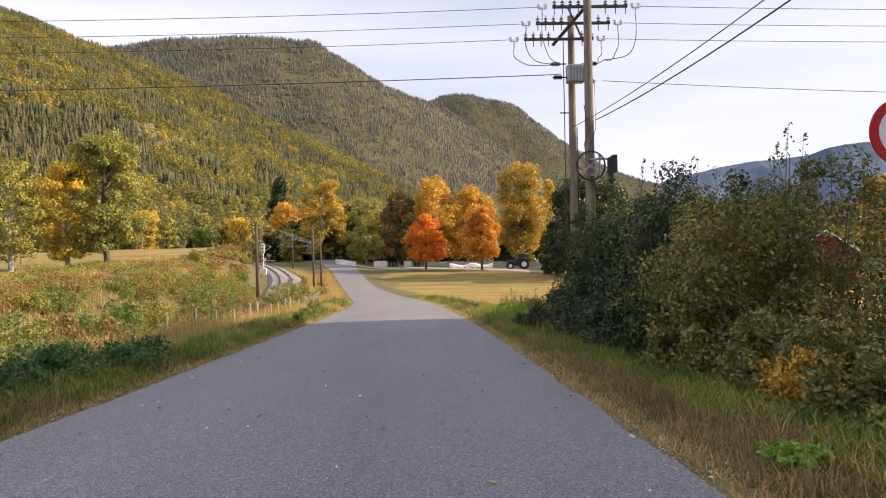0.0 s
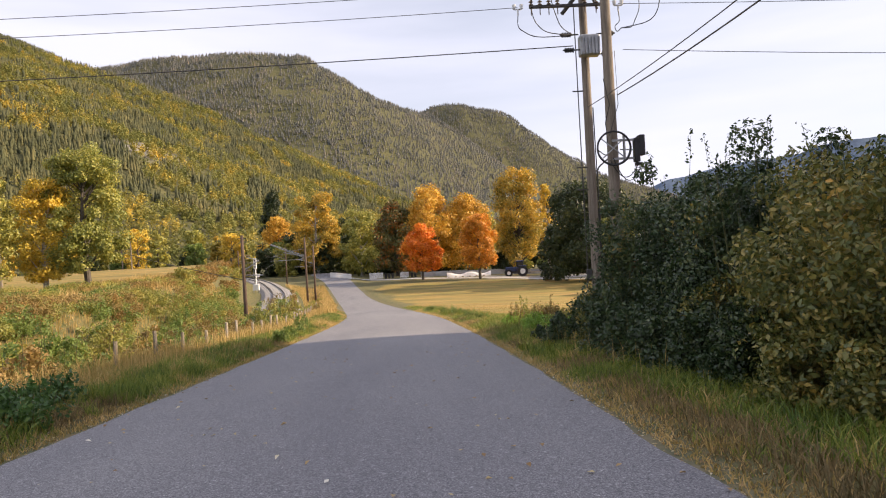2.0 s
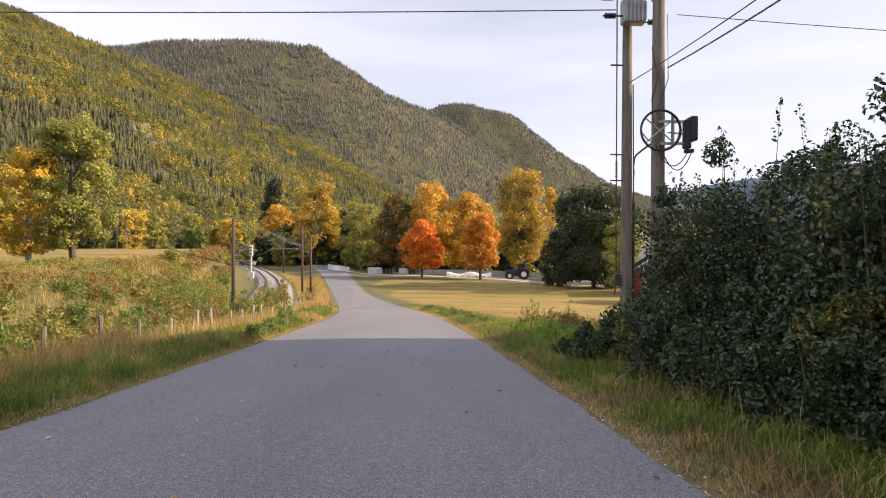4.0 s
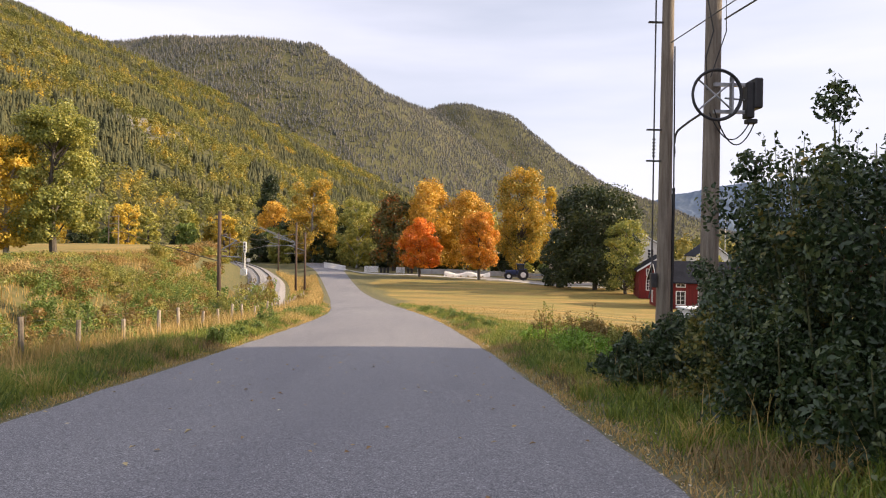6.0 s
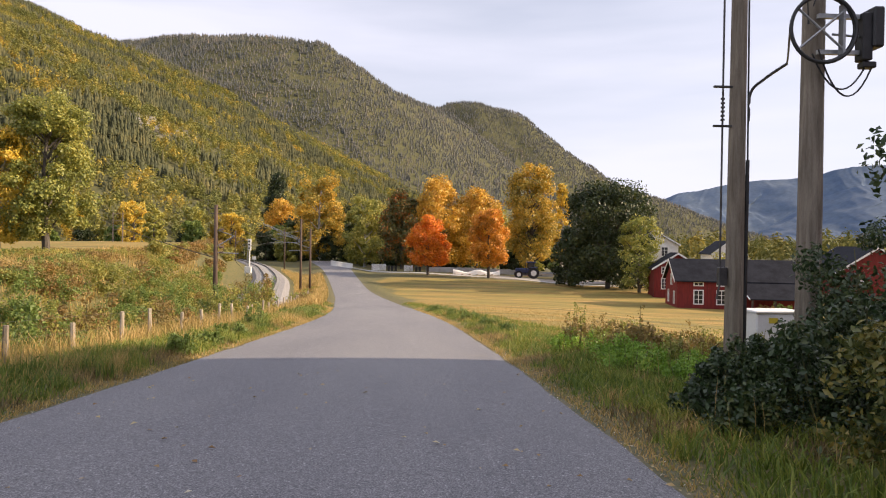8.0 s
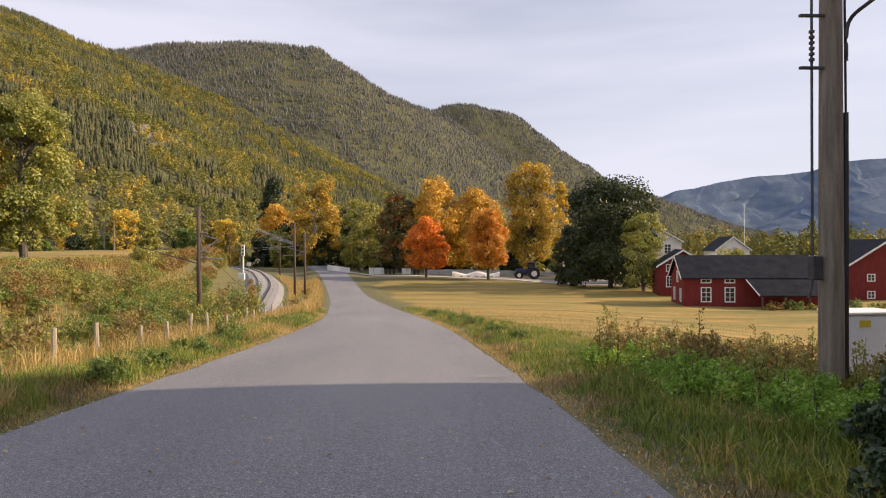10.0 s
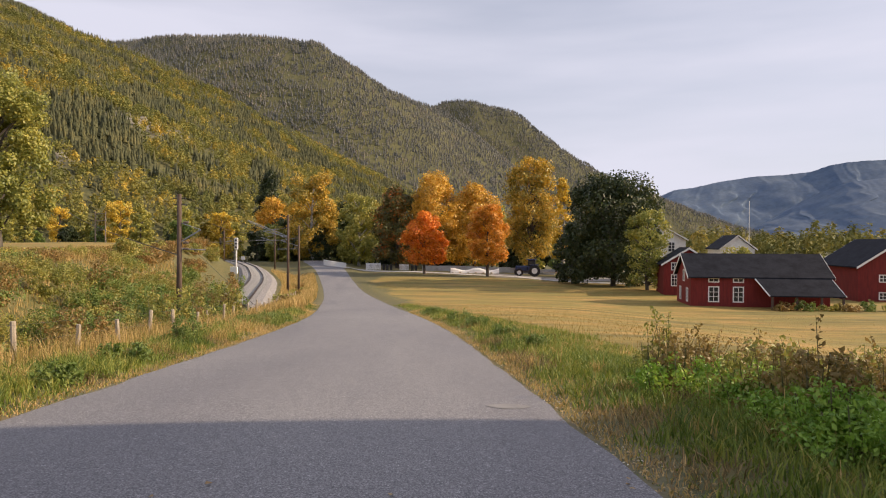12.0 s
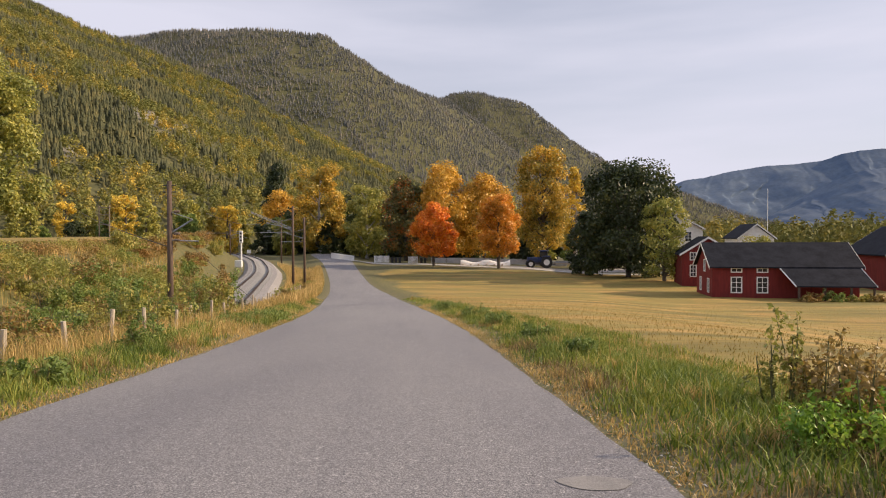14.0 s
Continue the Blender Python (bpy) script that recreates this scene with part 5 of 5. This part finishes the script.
for k in range(9):
    x0 = 2.9 * k
    z0 = float(land(2.0 + x0, 147.5))
    part("wall_block", box(B(), x0, x0 + 2.86, -0.15, 0.15, z0 - 0.3, z0 + 1.0, 0.02), "concrete", wall)
pile = thing("wrapped_stack", spot(10.5, 138.0), "low stack of timber under crumpled white sheeting", "timber stack")
bm = B()
bmesh.ops.create_grid(bm, x_segments=20, y_segments=6, size=1)
for v in bm.verts:
    u, w = v.co.x, v.co.y
    v.co = Vector((u * 4.4, w * 0.75, max(0.0, 1.0 * (1 - abs(w) ** 3) + 0.14 * noise.noise((u * 5, w * 2, 1))) * (0.75 + 0.25 * math.sin(u * 6 + 1))))
part("sheet", bm, "white_paint", pile, "crumpled white plastic sheet")
for k in range(6):
    part("timber", box(B(), -4.2 + 1.4 * k, -3.9 + 1.4 * k, -0.9, 0.9, -0.1, 0.22, 0.02), "post_wood", pile)

tr = thing("tractor", pose(19.8, 135.0, float(land(19.8, 135.0)), 0, 0, 176) @ Matrix.Scale(1.13, 4), "dark blue farm tractor parked on the lane", "tractor")


def wheel(x, r, w, side):
    bm = B()
    rod(bm, (x, side - w / 2, r), (x, side + w / 2, r), r, r, 24)
    for k in range(20):
        a = 2 * math.pi * k / 20
        box(bm, -0.03, 0.03, -w / 2, w / 2, r - 0.02, r + 0.04, 0, Matrix.Translation((x, side, r)) @ Matrix.Rotation(a, 4, "Y"))
    ob = part("wheel", bm, "rubber", tr, "black ribbed tyre")
    s = math.copysign(w / 2 + 0.01, side)
    part("rim", rod(B(), (x, side + s - 0.05, r), (x, side + s + 0.02, r), r * 0.55, r * 0.5, 20), "white_paint", ob, "pale wheel rim")


for sd in (-0.85, 0.85):
    wheel(-0.9, 0.88, 0.5, sd)
    wheel(1.5, 0.62, 0.4, sd)
bm = box(B(), 0.1, 2.0, -0.38, 0.38, 0.85, 1.65, 0.12)
part("bonnet", bm, "tractor_blue", tr)
part("chassis", box(B(), -1.2, 1.9, -0.25, 0.25, 0.55, 0.85, 0.04), "dark_steel", tr)
part("cab_base", box(B(), -1.2, 0.1, -0.7, 0.7, 0.9, 1.6, 0.08), "tractor_blue", tr)
part("cab_glass", box(B(), -1.1, 0.05, -0.66, 0.66, 1.6, 2.55, 0.1), "window_dark", tr, "dark cab glass")
part("cab_roof", box(B(), -1.25, 0.2, -0.75, 0.75, 2.55, 2.72, 0.06), "tractor_blue", tr)
for sd in (-0.85, 0.85):
    part("mudguard", box(B(), -1.6, -0.2, sd - 0.25, sd + 0.25, 1.75, 1.85, 0.04), "tractor_blue", tr)
part("exhaust", rod(B(), (0.3, -0.35, 1.6), (0.3, -0.35, 2.6), 0.05), "dark_steel", tr)
trl = thing("flat_trailer", pose(25.4, 134.6, float(land(25, 134.6)), 0, 0, -4), "flat farm trailer behind the tractor", "trailer")
part("deck", box(B(), -3.0, 3.0, -1.1, 1.1, 1.0, 1.18, 0.02), "post_wood", trl)
part("side_board", box(B(), -3.0, 3.0, -1.1, -1.05, 1.18, 1.6, 0.01), "galvanised", trl)
part("drawbar", rod(B(), (-3.0, 0, 0.9), (-4.6, 0, 0.7), 0.07), "dark_steel", trl)
for x in (1.0, 1.9):
    for sd in (-0.95, 0.95):
        part("wheel", rod(B(), (x, sd - 0.15, 0.42), (x, sd + 0.15, 0.42), 0.42, 0.42, 18), "rubber", trl)

# ---- shrubs on the railway bank ----
sh_rng = random.Random(5)
BRUSH = (("leaf_brush_green", "tangled yellow-green bramble and willow brush on the bank"), ("leaf_brush", "rust-brown brush and dry herbs on the bank"), ("leaf_green", "green willow shrub on the railway bank"))
for k in range(44):
    y = 7 + 1.62 * k + sh_rng.uniform(-0.5, 0.5)
    side = k % 3
    x = float(rail_x(y)) + (sh_rng.uniform(2.6, 3.1) if side == 0 else -sh_rng.uniform(3.4, 5.2) if side == 1 else -sh_rng.uniform(6.5, 10.5))
    if side == 0 and (y > 42):
        continue
    mat, lab = BRUSH[(k * 7 + side) % 3 if sh_rng.random() < 0.75 else 0]
    h = sh_rng.uniform(2.6, 3.5) if side == 0 else sh_rng.uniform(1.3, 2.1) if side == 1 else sh_rng.uniform(0.9, 1.5)
    h = min(h, max(0.6, -0.8 - float(land(x, y)) + 0.3 * math.sin(k * 2.3)))
    shrub(x, y, h, sh_rng.uniform(2.2, 3.2), sh_rng.uniform(2.2, 3.2), mat, 3200, 0.11, lab, 9, "brush on the railway bank")
for x, y, h, w, mat in ((-8.6, 13.2, 2.7, 3.0, "leaf_green"), (-10.2, 16.2, 3.1, 3.2, "leaf_birch_green"), (-9.6, 20.0, 2.9, 3.0, "leaf_green"), (-12.6, 24.0, 3.2, 3.4, "leaf_birch_green"), (-13.4, 31.0, 2.6, 3.2, "leaf_green"), (-8.2, 11.0, 2.2, 2.6, "leaf_hedge"), (-8.6, 14.0, 2.0, 2.6, "leaf_green"), (-11.2, 17.0, 2.4, 3.0, "leaf_green"), (-8.3, 18.5, 1.9, 2.4, "leaf_brush"), (-8.6, 22.0, 2.0, 2.6, "leaf_brush_green"), (-8.5, 26.0, 2.1, 2.8, "leaf_brush"),
                       (-8.7, 30.0, 2.3, 2.6, "leaf_brush_green"), (-9.0, 34.0, 2.2, 2.6, "leaf_brush"), (-8.6, 38.5, 2.2, 2.4, "leaf_dark"), (-8.7, 42.0, 1.9, 2.0, "leaf_dark"), (-9.6, 52.5, 1.5, 1.8, "leaf_dark"), (-24.5, 57.0, 3.2, 3.6, "leaf_lime"), (-30, 55, 2.0, 4.0, "leaf_brush_green"), (-36, 54, 2.2, 4.5, "leaf_brush_green")):
    h = min(h, max(0.6, -0.7 - float(land(x, y)) + 0.3 * math.sin(y)))
    shrub(x, y, h, w, w, mat, 3200, 0.10, "dense roadside brush on the railway bank" if mat != "leaf_dark" else "dark leafy shrub beside the track", 10, "brush on the railway bank")
bank = {0: [], 1: [], 2: []}
for k in range(190):
    y = 8 + 56 * (k + sh_rng.random()) / 190
    x = float(rail_x(y)) - 3.0 - 15.0 * sh_rng.random() ** 1.2
    z = float(land(x, y))
    h = max(0.5, min(2.2, -0.95 - z + sh_rng.uniform(-0.45, 0.35)))
    w = sh_rng.uniform(1.5, 2.7)
    pick = sh_rng.random()
    a = rng.uniform(0, 2 * math.pi, 26)
    q = np.sqrt(rng.uniform(0, 1, 26))
    lift = rng.uniform(0.08, 0.92, 26) * h * (1 - 0.3 * q * q)
    cs = np.stack([x + 0.42 * w * q * np.cos(a), y + 0.42 * w * q * np.sin(a), z + lift], -1)
    bank[0 if pick < 0.46 else 2 if pick < 0.76 else 1].append(clump_points(1300, cs, w * rng.uniform(0.10, 0.20, 26), 0.9))
for k, (mat, lab) in enumerate(BRUSH):
    pts = np.concatenate([p for p, o in bank[k]])
    out = np.concatenate([o for p, o in bank[k]])
    pts[:, 2] = np.maximum(pts[:, 2], land(pts[:, 0], pts[:, 1]) + 0.02)
    v, f = leaf_arrays(pts, 0.12, 0.0, 0.55, up=0.2, outward=out + (0, 0, 0.3), loose=0.75)
    tagged(new("brush", mesh_of("brush", v, f, mat)), lab, "brush", kind="stuff")
# bright verge beside the farm and shrubs along the barn
for k in range(8):
    u = 8 + 2.0 * k
    a = radians(FARM)
    x, y = 28.7 + u * math.cos(a) + 1.6 * math.sin(a), 85.0 + u * math.sin(a) - 1.6 * math.cos(a)
    shrub(x, y - 1.6, 0.9 + 0.3 * math.sin(k * 2), 2.4, 1.6, ("leaf_brush", "leaf_green", "leaf_brush_green")[k % 3], 500, 0.22, "low weeds and shrubs along the barn", 6, "weeds along the barn")

# ---- verge plants ----
for x, y, h, w, n in ((-4.0, 9.4, 0.42, 1.0, 1500), (-4.4, 8.4, 0.5, 1.1, 1500), (-4.3, 10.4, 0.42, 1.0, 1300), (-4.7, 7.3, 0.5, 1.2, 1500), (-5.2, 9.2, 0.6, 1.3, 1600), (-5.1, 6.2, 0.5, 1.2, 1500), (-5.6, 7.8, 0.6, 1.3, 1500), (-5.3, 10.8, 0.55, 1.2, 1400), (-6.2, 9.6, 0.75, 1.4, 1500), (-6.1, 12.0, 0.7, 1.3, 1400)):
    shrub(x, y, h, w, w, "leaf_fern", n, 0.065, "dark green leafy bramble clump on the verge", 10, "verge plants")
for x, y, h, w in ((-4.46, 28.9, 0.75, 0.9), (-4.15, 25.1, 0.4, 0.7), (-3.75, 21.0, 0.5, 0.6), (-4.9, 34.5, 0.5, 1.2), (1.75, 34.3, 0.5, 0.8), (2.2, 30.3, 0.5, 0.7), (-4.6, 37.0, 0.45, 1.6), (2.4, 27.6, 0.35, 0.6), (1.6, 38.5, 0.5, 0.9), (0.9, 44.0, 0.5, 1.0), (-3.9, 22.8, 0.35, 0.6)):
    shrub(x, y, h * 0.75, w, w, "leaf_green", 1100, 0.055, "small green dock clump on the verge", 8, "verge plants")
for k in range(22):
    x, y = 2.65 + sh_rng.uniform(0, 1.5), 17.0 + 0.25 * k
    shrub(x, y, sh_rng.uniform(0.34, 0.56), 0.95, 0.95, "leaf_weed", 2400, 0.045, "lush green nettles on the verge", 9, "nettles on the verge", flat=1.1)
for k in range(36):
    x, y = 3.3 + sh_rng.uniform(0, 3.2), 19.4 + 0.125 * k
    if abs(x - 6.0) < 0.8 and abs(y - 21.4) < 0.9:
        x -= 1.5
    shrub(x, y, sh_rng.uniform(0.5, 0.78), 1.0, 1.0, "leaf_brush" if k % 2 else "leaf_brush_green", 1500, 0.055, "brown withered willowherb at the field's edge", 9, "willowherb at the field's edge", spiky=6)
for x, y, h, w, mat in ((-7.2, 8.6, 1.5, 1.9, "leaf_green"), (-7.0, 10.4, 1.5, 1.8, "leaf_brush_green"), (-7.3, 12.2, 1.7, 2.0, "leaf_green"), (-6.9, 14.0, 1.4, 1.7, "leaf_brush"), (-7.1, 15.8, 1.6, 1.9, "leaf_green"), (-7.0, 17.8, 1.5, 1.8, "leaf_brush_green"), (-7.2, 20.0, 1.6, 1.9, "leaf_brush"), (-7.1, 22.4, 1.6, 1.9, "leaf_green"), (-7.2, 25.0, 1.6, 2.0, "leaf_brush")):
    h = max(0.9, min(3.2, h - 1.3 - 0.069 * (y - 13) - float(land(x, y))))
    shrub(x, y, h, w, w, mat, 3600, 0.085, "dense leafy brush behind the fence", 9, "brush behind the fence")
for x, y, h, w in ((2.55, 15.3, 0.42, 0.8), (3.0, 16.1, 0.62, 0.9), (3.55, 16.9, 0.8, 1.1), (4.5, 16.3, 0.95, 1.5), (4.6, 18.0, 0.85, 1.2)):
    shrub(x, y, h, w, w, "leaf_hedge", 5200, 0.055, "dark green shrub at the end of the hedge", 10, "shrubs at the hedge's end")
shrub(2.75, 22.0, 0.6, 0.5, 0.5, "leaf_brush", 420, 0.055, "withered purple-brown thistle on the verge", 8, "verge plants", spiky=3)
shrub(3.2, 23.6, 0.8, 0.5, 0.5, "leaf_brush_green", 450, 0.06, "slender young willow shoot on the verge", 6, "verge plants", spiky=4)
for k in range(16):
    y = 62 + 4.2 * k
    x = float(rail_x(y)) - 5.5 - 3.5 * abs(math.sin(k * 1.9))
    shrub(x, y, 1.0 + 0.4 * math.sin(k * 2.7), 3.4, 4.0, ("leaf_brush", "leaf_brush_green", "leaf_brush")[k % 3], 2200, 0.2, "rust-brown brush on the bank beside the track", 8, "brush on the railway bank")
for k in range(9):
    y = 58 + 5.5 * k
    x = float(edge_l(y)) - 2.2 - 0.6 * abs(math.sin(k * 2.2))
    shrub(x, y, 0.8 + 0.3 * math.sin(k * 1.7), 1.8, 3.0, ("leaf_brush", "leaf_brush_green")[k % 2], 900, 0.15, "low brown brush between road and railway", 7, "brush between road and railway")
for k in range(26):
    y = 12 + 1.3 * k + sh_rng.uniform(-0.4, 0.4)
    x = -7.4 - sh_rng.uniform(0, 1.4) - 0.3 * max(0.0, (y - 36) / 8)
    mat, lab = BRUSH[(k * 5) % 3]
    shrub(x, y, max(1.2, min(3.2, -0.95 - float(land(x, y)) + sh_rng.uniform(-0.4, 0.4))), 2.4, 2.4, mat, 3600, 0.09, lab, 8, "brush on the railway bank")

# ---- grass, stubble and fallen leaves ----


def blades(x, y, h, w, mat, name, label, lean=0.45, category="grass"):
    n = len(x)
    z = land(x, y) - 0.02
    a = rng.uniform(0, 2 * np.pi, n)
    sx, sy = np.cos(a) * w / 2, np.sin(a) * w / 2
    b = rng.uniform(0, 2 * np.pi, n)
    l = h * rng.uniform(0.1, 1.0, n) * lean
    mx, my = np.cos(b) * l * 0.35, np.sin(b) * l * 0.35
    tx, ty = np.cos(b) * l, np.sin(b) * l
    v = np.stack([np.stack([x - sx, y - sy, z], -1), np.stack([x + sx, y + sy, z], -1),
                  np.stack([x + mx + sx * 0.7, y + my + sy * 0.7, z + h * 0.6], -1), np.stack([x + mx - sx * 0.7, y + my - sy * 0.7, z + h * 0.6], -1),
                  np.stack([x + tx, y + ty, z + h * rng.uniform(0.85, 1.0, n)], -1)], 1).reshape(-1, 3)
    k = np.arange(n)[:, None] * 5
    f = np.concatenate([k + np.array([[0, 1, 2]]), k + np.array([[0, 2, 3]]), k + np.array([[3, 2, 4]])])
    return tagged(new(name, mesh_of(name, v, f, mat)), label, category, kind="stuff")


def verge_points(n, y0, y1, side, reach):
    y = y0 + (y1 - y0) * rng.uniform(0, 1, n) ** 1.5
    d = rng.uniform(0, 1, n) ** 0.9 * reach
    x = edge_r(y) + 0.04 + d if side > 0 else edge_l(y) - 0.04 - d
    return x, y, d


for side, reach, lab in ((1, 4.2, "right"), (-1, 4.6, "left")):
    x, y, d = verge_points(95000, 2.5, 60, side, reach)
    lush = (0.68 * step((y - 8) / 4) - 0.42 if side > 0 else 0.25 * step((y - 14) / 5)) + value_noise(x, y, 1.7, 41) + 0.5 * value_noise(x, y, 0.6, 42) + 0.35 * step((d - 0.5) / 1.0) - 0.25 * step((d - 2.6) / 1.2)
    g = lush > (-0.22 if side > 0 else -0.05)
    near = (0.72 + 0.28 * step((y - 10) / 10)) * (0.68 if side > 0 else 1.0)
    hh = (0.05 + 0.14 * step(d / 0.8)) * rng.uniform(0.4, 1.5, len(x)) * (1 + 0.5 * value_noise(x, y, 0.8, 44)) * near
    blades(x[g], y[g], hh[g], 0.013, "grass_green", "grass", "fresh green roadside grass", 0.9)
    dead = ~g & (y < 13) & (rng.uniform(0, 1, len(x)) < 0.5)
    dry = ~g & ~dead
    blades(x[dry], y[dry], hh[dry] * 1.15, 0.011, "grass_dry", "grass", "dry straw-coloured roadside grass", 0.9)
    blades(x[dead], y[dead], hh[dead], 0.010, "grass_brown", "grass", "withered brown grass on the shaded verge", 1.0)
    # seed heads and tall straws
    x, y, d = verge_points(900, 9, 55, side, reach)
    k = d > 0.7
    blades(x[k], y[k], rng.uniform(0.3, 0.6, k.sum()), 0.007, "grass_dry", "grass", "tall dry grass straws on the verge", 0.3)
# long grass beyond the fence and on the slope to the track
x, y = rng.uniform(-13.5, -6.0, 15000), 4 + 66 * rng.uniform(0, 1, 15000) ** 1.3
k = (np.abs(x - rail_x(y)) > 2.6) & (x < edge_l(y) - 2.0)
blades(x[k], y[k], rng.uniform(0.35, 0.9, k.sum()), 0.016, "grass_dry", "grass", "long dry grass along the railway bank", 0.4)
x, y = rng.uniform(-30, -13, 22000), rng.uniform(25, 78, 22000)
k = (x < rail_x(y) - 2.6)
blades(x[k], y[k], rng.uniform(0.3, 0.7, k.sum()), 0.03, "grass_dry", "grass", "long dry grass on the far bank", 0.4)
y = rng.uniform(48, 128, 16000)
u = rng.uniform(0, 1, 16000)
x = edge_l(y) - 0.7 - u * np.maximum(edge_l(y) - 0.7 - rail_x(y) - 2.9, 0.1)
blades(x, y, rng.uniform(0.3, 0.8, 16000), 0.035, "grass_dry", "grass", "long rusty grass between road and railway", 0.45)
# straw along the fence
y = rng.uniform(8, 62, 16000)
x = edge_l(y) - 2.75 + rng.normal(0, 0.45, 16000)
blades(x, y, rng.uniform(0.3, 0.75, 16000), 0.012, "grass_dry", "grass", "dry straw grass along the fence", 0.5)
# short dense sward near the road
for side, reach in ((1, 3.4), (-1, 2.8)):
    x, y, d = verge_points(70000, 2.0, 30, side, reach)
    g = value_noise(x, y, 0.9, 51) + 0.6 * step((d - 0.35) / 0.8) + 0.35 * step((y - 8) / 4) > 0.2
    hh = (0.03 + 0.11 * step((d - 0.02) / 0.35)) * rng.uniform(0.5, 1.5, len(x))
    blades(x[g], y[g], hh[g], 0.012, "grass_green", "grass", "short green sward on the verge", 1.0)
    blades(x[~g], y[~g], hh[~g], 0.010, "grass_brown", "grass", "short withered sward on the verge", 1.0)
# short straw along the very edge of the asphalt
for side in (1, -1):
    y = 2.0 + 46 * rng.uniform(0, 1, 15000) ** 1.4
    d = np.abs(rng.normal(0.10, 0.16, 15000))
    x = edge_r(y) + 0.05 + d if side > 0 else edge_l(y) - 0.05 - d
    blades(x, y, rng.uniform(0.025, 0.09, 15000), 0.011, "grass_dry", "grass", "short pale straw along the edge of the asphalt", 1.1)
# tufts
for side, reach in ((1, 3.6), (-1, 3.2)):
    cx, cy, cd = verge_points(520, 3, 40, side, reach)
    n = 55
    x = np.repeat(cx, n) + rng.normal(0, 0.06, 520 * n)
    y = np.repeat(cy, n) + rng.normal(0, 0.06, 520 * n)
    k = ((x > edge_r(y) + 0.12) if side > 0 else (x < edge_l(y) - 0.12)) & (np.repeat(cd, n) > 0.25)
    hh = np.repeat(rng.uniform(0.14, 0.36, 520) * (0.55 + 0.45 * step((cy - 5) / 6)), n) * (0.7 if side > 0 else 1.0) * rng.uniform(0.6, 1.2, 520 * n)
    g = np.repeat(rng.uniform(0, 1, 520) < 0.68, n)
    blades(x[k & g], y[k & g], hh[k & g], 0.010, "grass_green", "grass", "arching green grass tufts on the verge", 1.1)
    blades(x[k & ~g], y[k & ~g], hh[k & ~g], 0.009, "grass_dry", "grass", "arching dry grass tufts on the verge", 1.1)
# stubble of the mown field
y = 14 + 62 * rng.uniform(0, 1, 42000) ** 1.6
x = edge_r(y) + 3.4 + rng.uniform(0, 1, 42000) ** 1.4 * 40
blades(x, y, rng.uniform(0.04, 0.12, 42000), 0.02, "stubble_straw", "stubble", "short yellow stubble of the mown field", 0.7)

# fallen leaves: thick along the edges, thin on the asphalt


def litter(x, y, z, size, name, label):
    n = len(x)
    c = np.stack([x, y, z], -1)
    a = rng.uniform(0, 2 * np.pi, n)
    d = np.stack([np.cos(a), np.sin(a), rng.uniform(-0.25, 0.25, n)], -1)
    s = np.stack([-np.sin(a), np.cos(a), rng.uniform(-0.25, 0.25, n)], -1)
    L = (size * rng.uniform(0.6, 1.2, n))[:, None]
    up = np.array([[0, 0, 1.0]]) * L * rng.uniform(0.05, 0.3, (n, 1))
    v = np.stack([c - d * L * 0.5, c + s * L * 0.32 + up, c + d * L * 0.5 + up * 0.3, c - s * L * 0.32 + up], 1).reshape(-1, 3)
    k = np.arange(n)[:, None] * 4
    f = np.concatenate([k + np.array([[0, 1, 2]]), k + np.array([[0, 2, 3]])])
    tagged(new(name, mesh_of(name, v, f, "fallen_leaf")), label, "leaves", kind="stuff")


n = 260
y = rng.uniform(1.5, 19, n)
u = rng.uniform(0, 1, n)
x = edge_l(y) + (edge_r(y) - edge_l(y)) * u
litter(x, y, road_z(y) + 0.03 * (1 - (2 * u - 1) ** 2) + 0.024, 0.05, "fallen_leaves", "pale fallen birch leaves scattered on the asphalt")
n = 5000
y = 1.5 + 38 * rng.uniform(0, 1, n) ** 1.2
sd = rng.uniform(0, 1, n) < 0.62
o = np.abs(rng.normal(0, 0.2, n)) - 0.06
x = np.where(sd, edge_r(y) + o, edge_l(y) - o)
litter(x, y, np.maximum(land(x, y), road_z(y) * (o < 0.02) + -99 * (o >= 0.02)) + 0.010, 0.03, "fallen_leaves", "dry brown leaves lying along the road's edge")
# worn pale repair patch on the asphalt
pv = []
for a in np.linspace(0, 2 * math.pi, 24, endpoint=False):
    px, py = 0.985 + 0.2 * math.cos(a) * (1 + 0.12 * math.sin(3 * a)), 21.36 + 0.13 * math.sin(a)
    u = (px - float(edge_l(py))) / float(edge_r(py) - edge_l(py))
    pv.append((px, py, float(road_z(py)) + 0.019 + 0.03 * (1 - (2 * u - 1) ** 2)))
pm = mesh_of("asphalt_patch", pv, [tuple(range(24))], "road_patch")
tagged(new("asphalt_patch", pm), "small pale repair patch in the asphalt", "road patch", kind="structure")
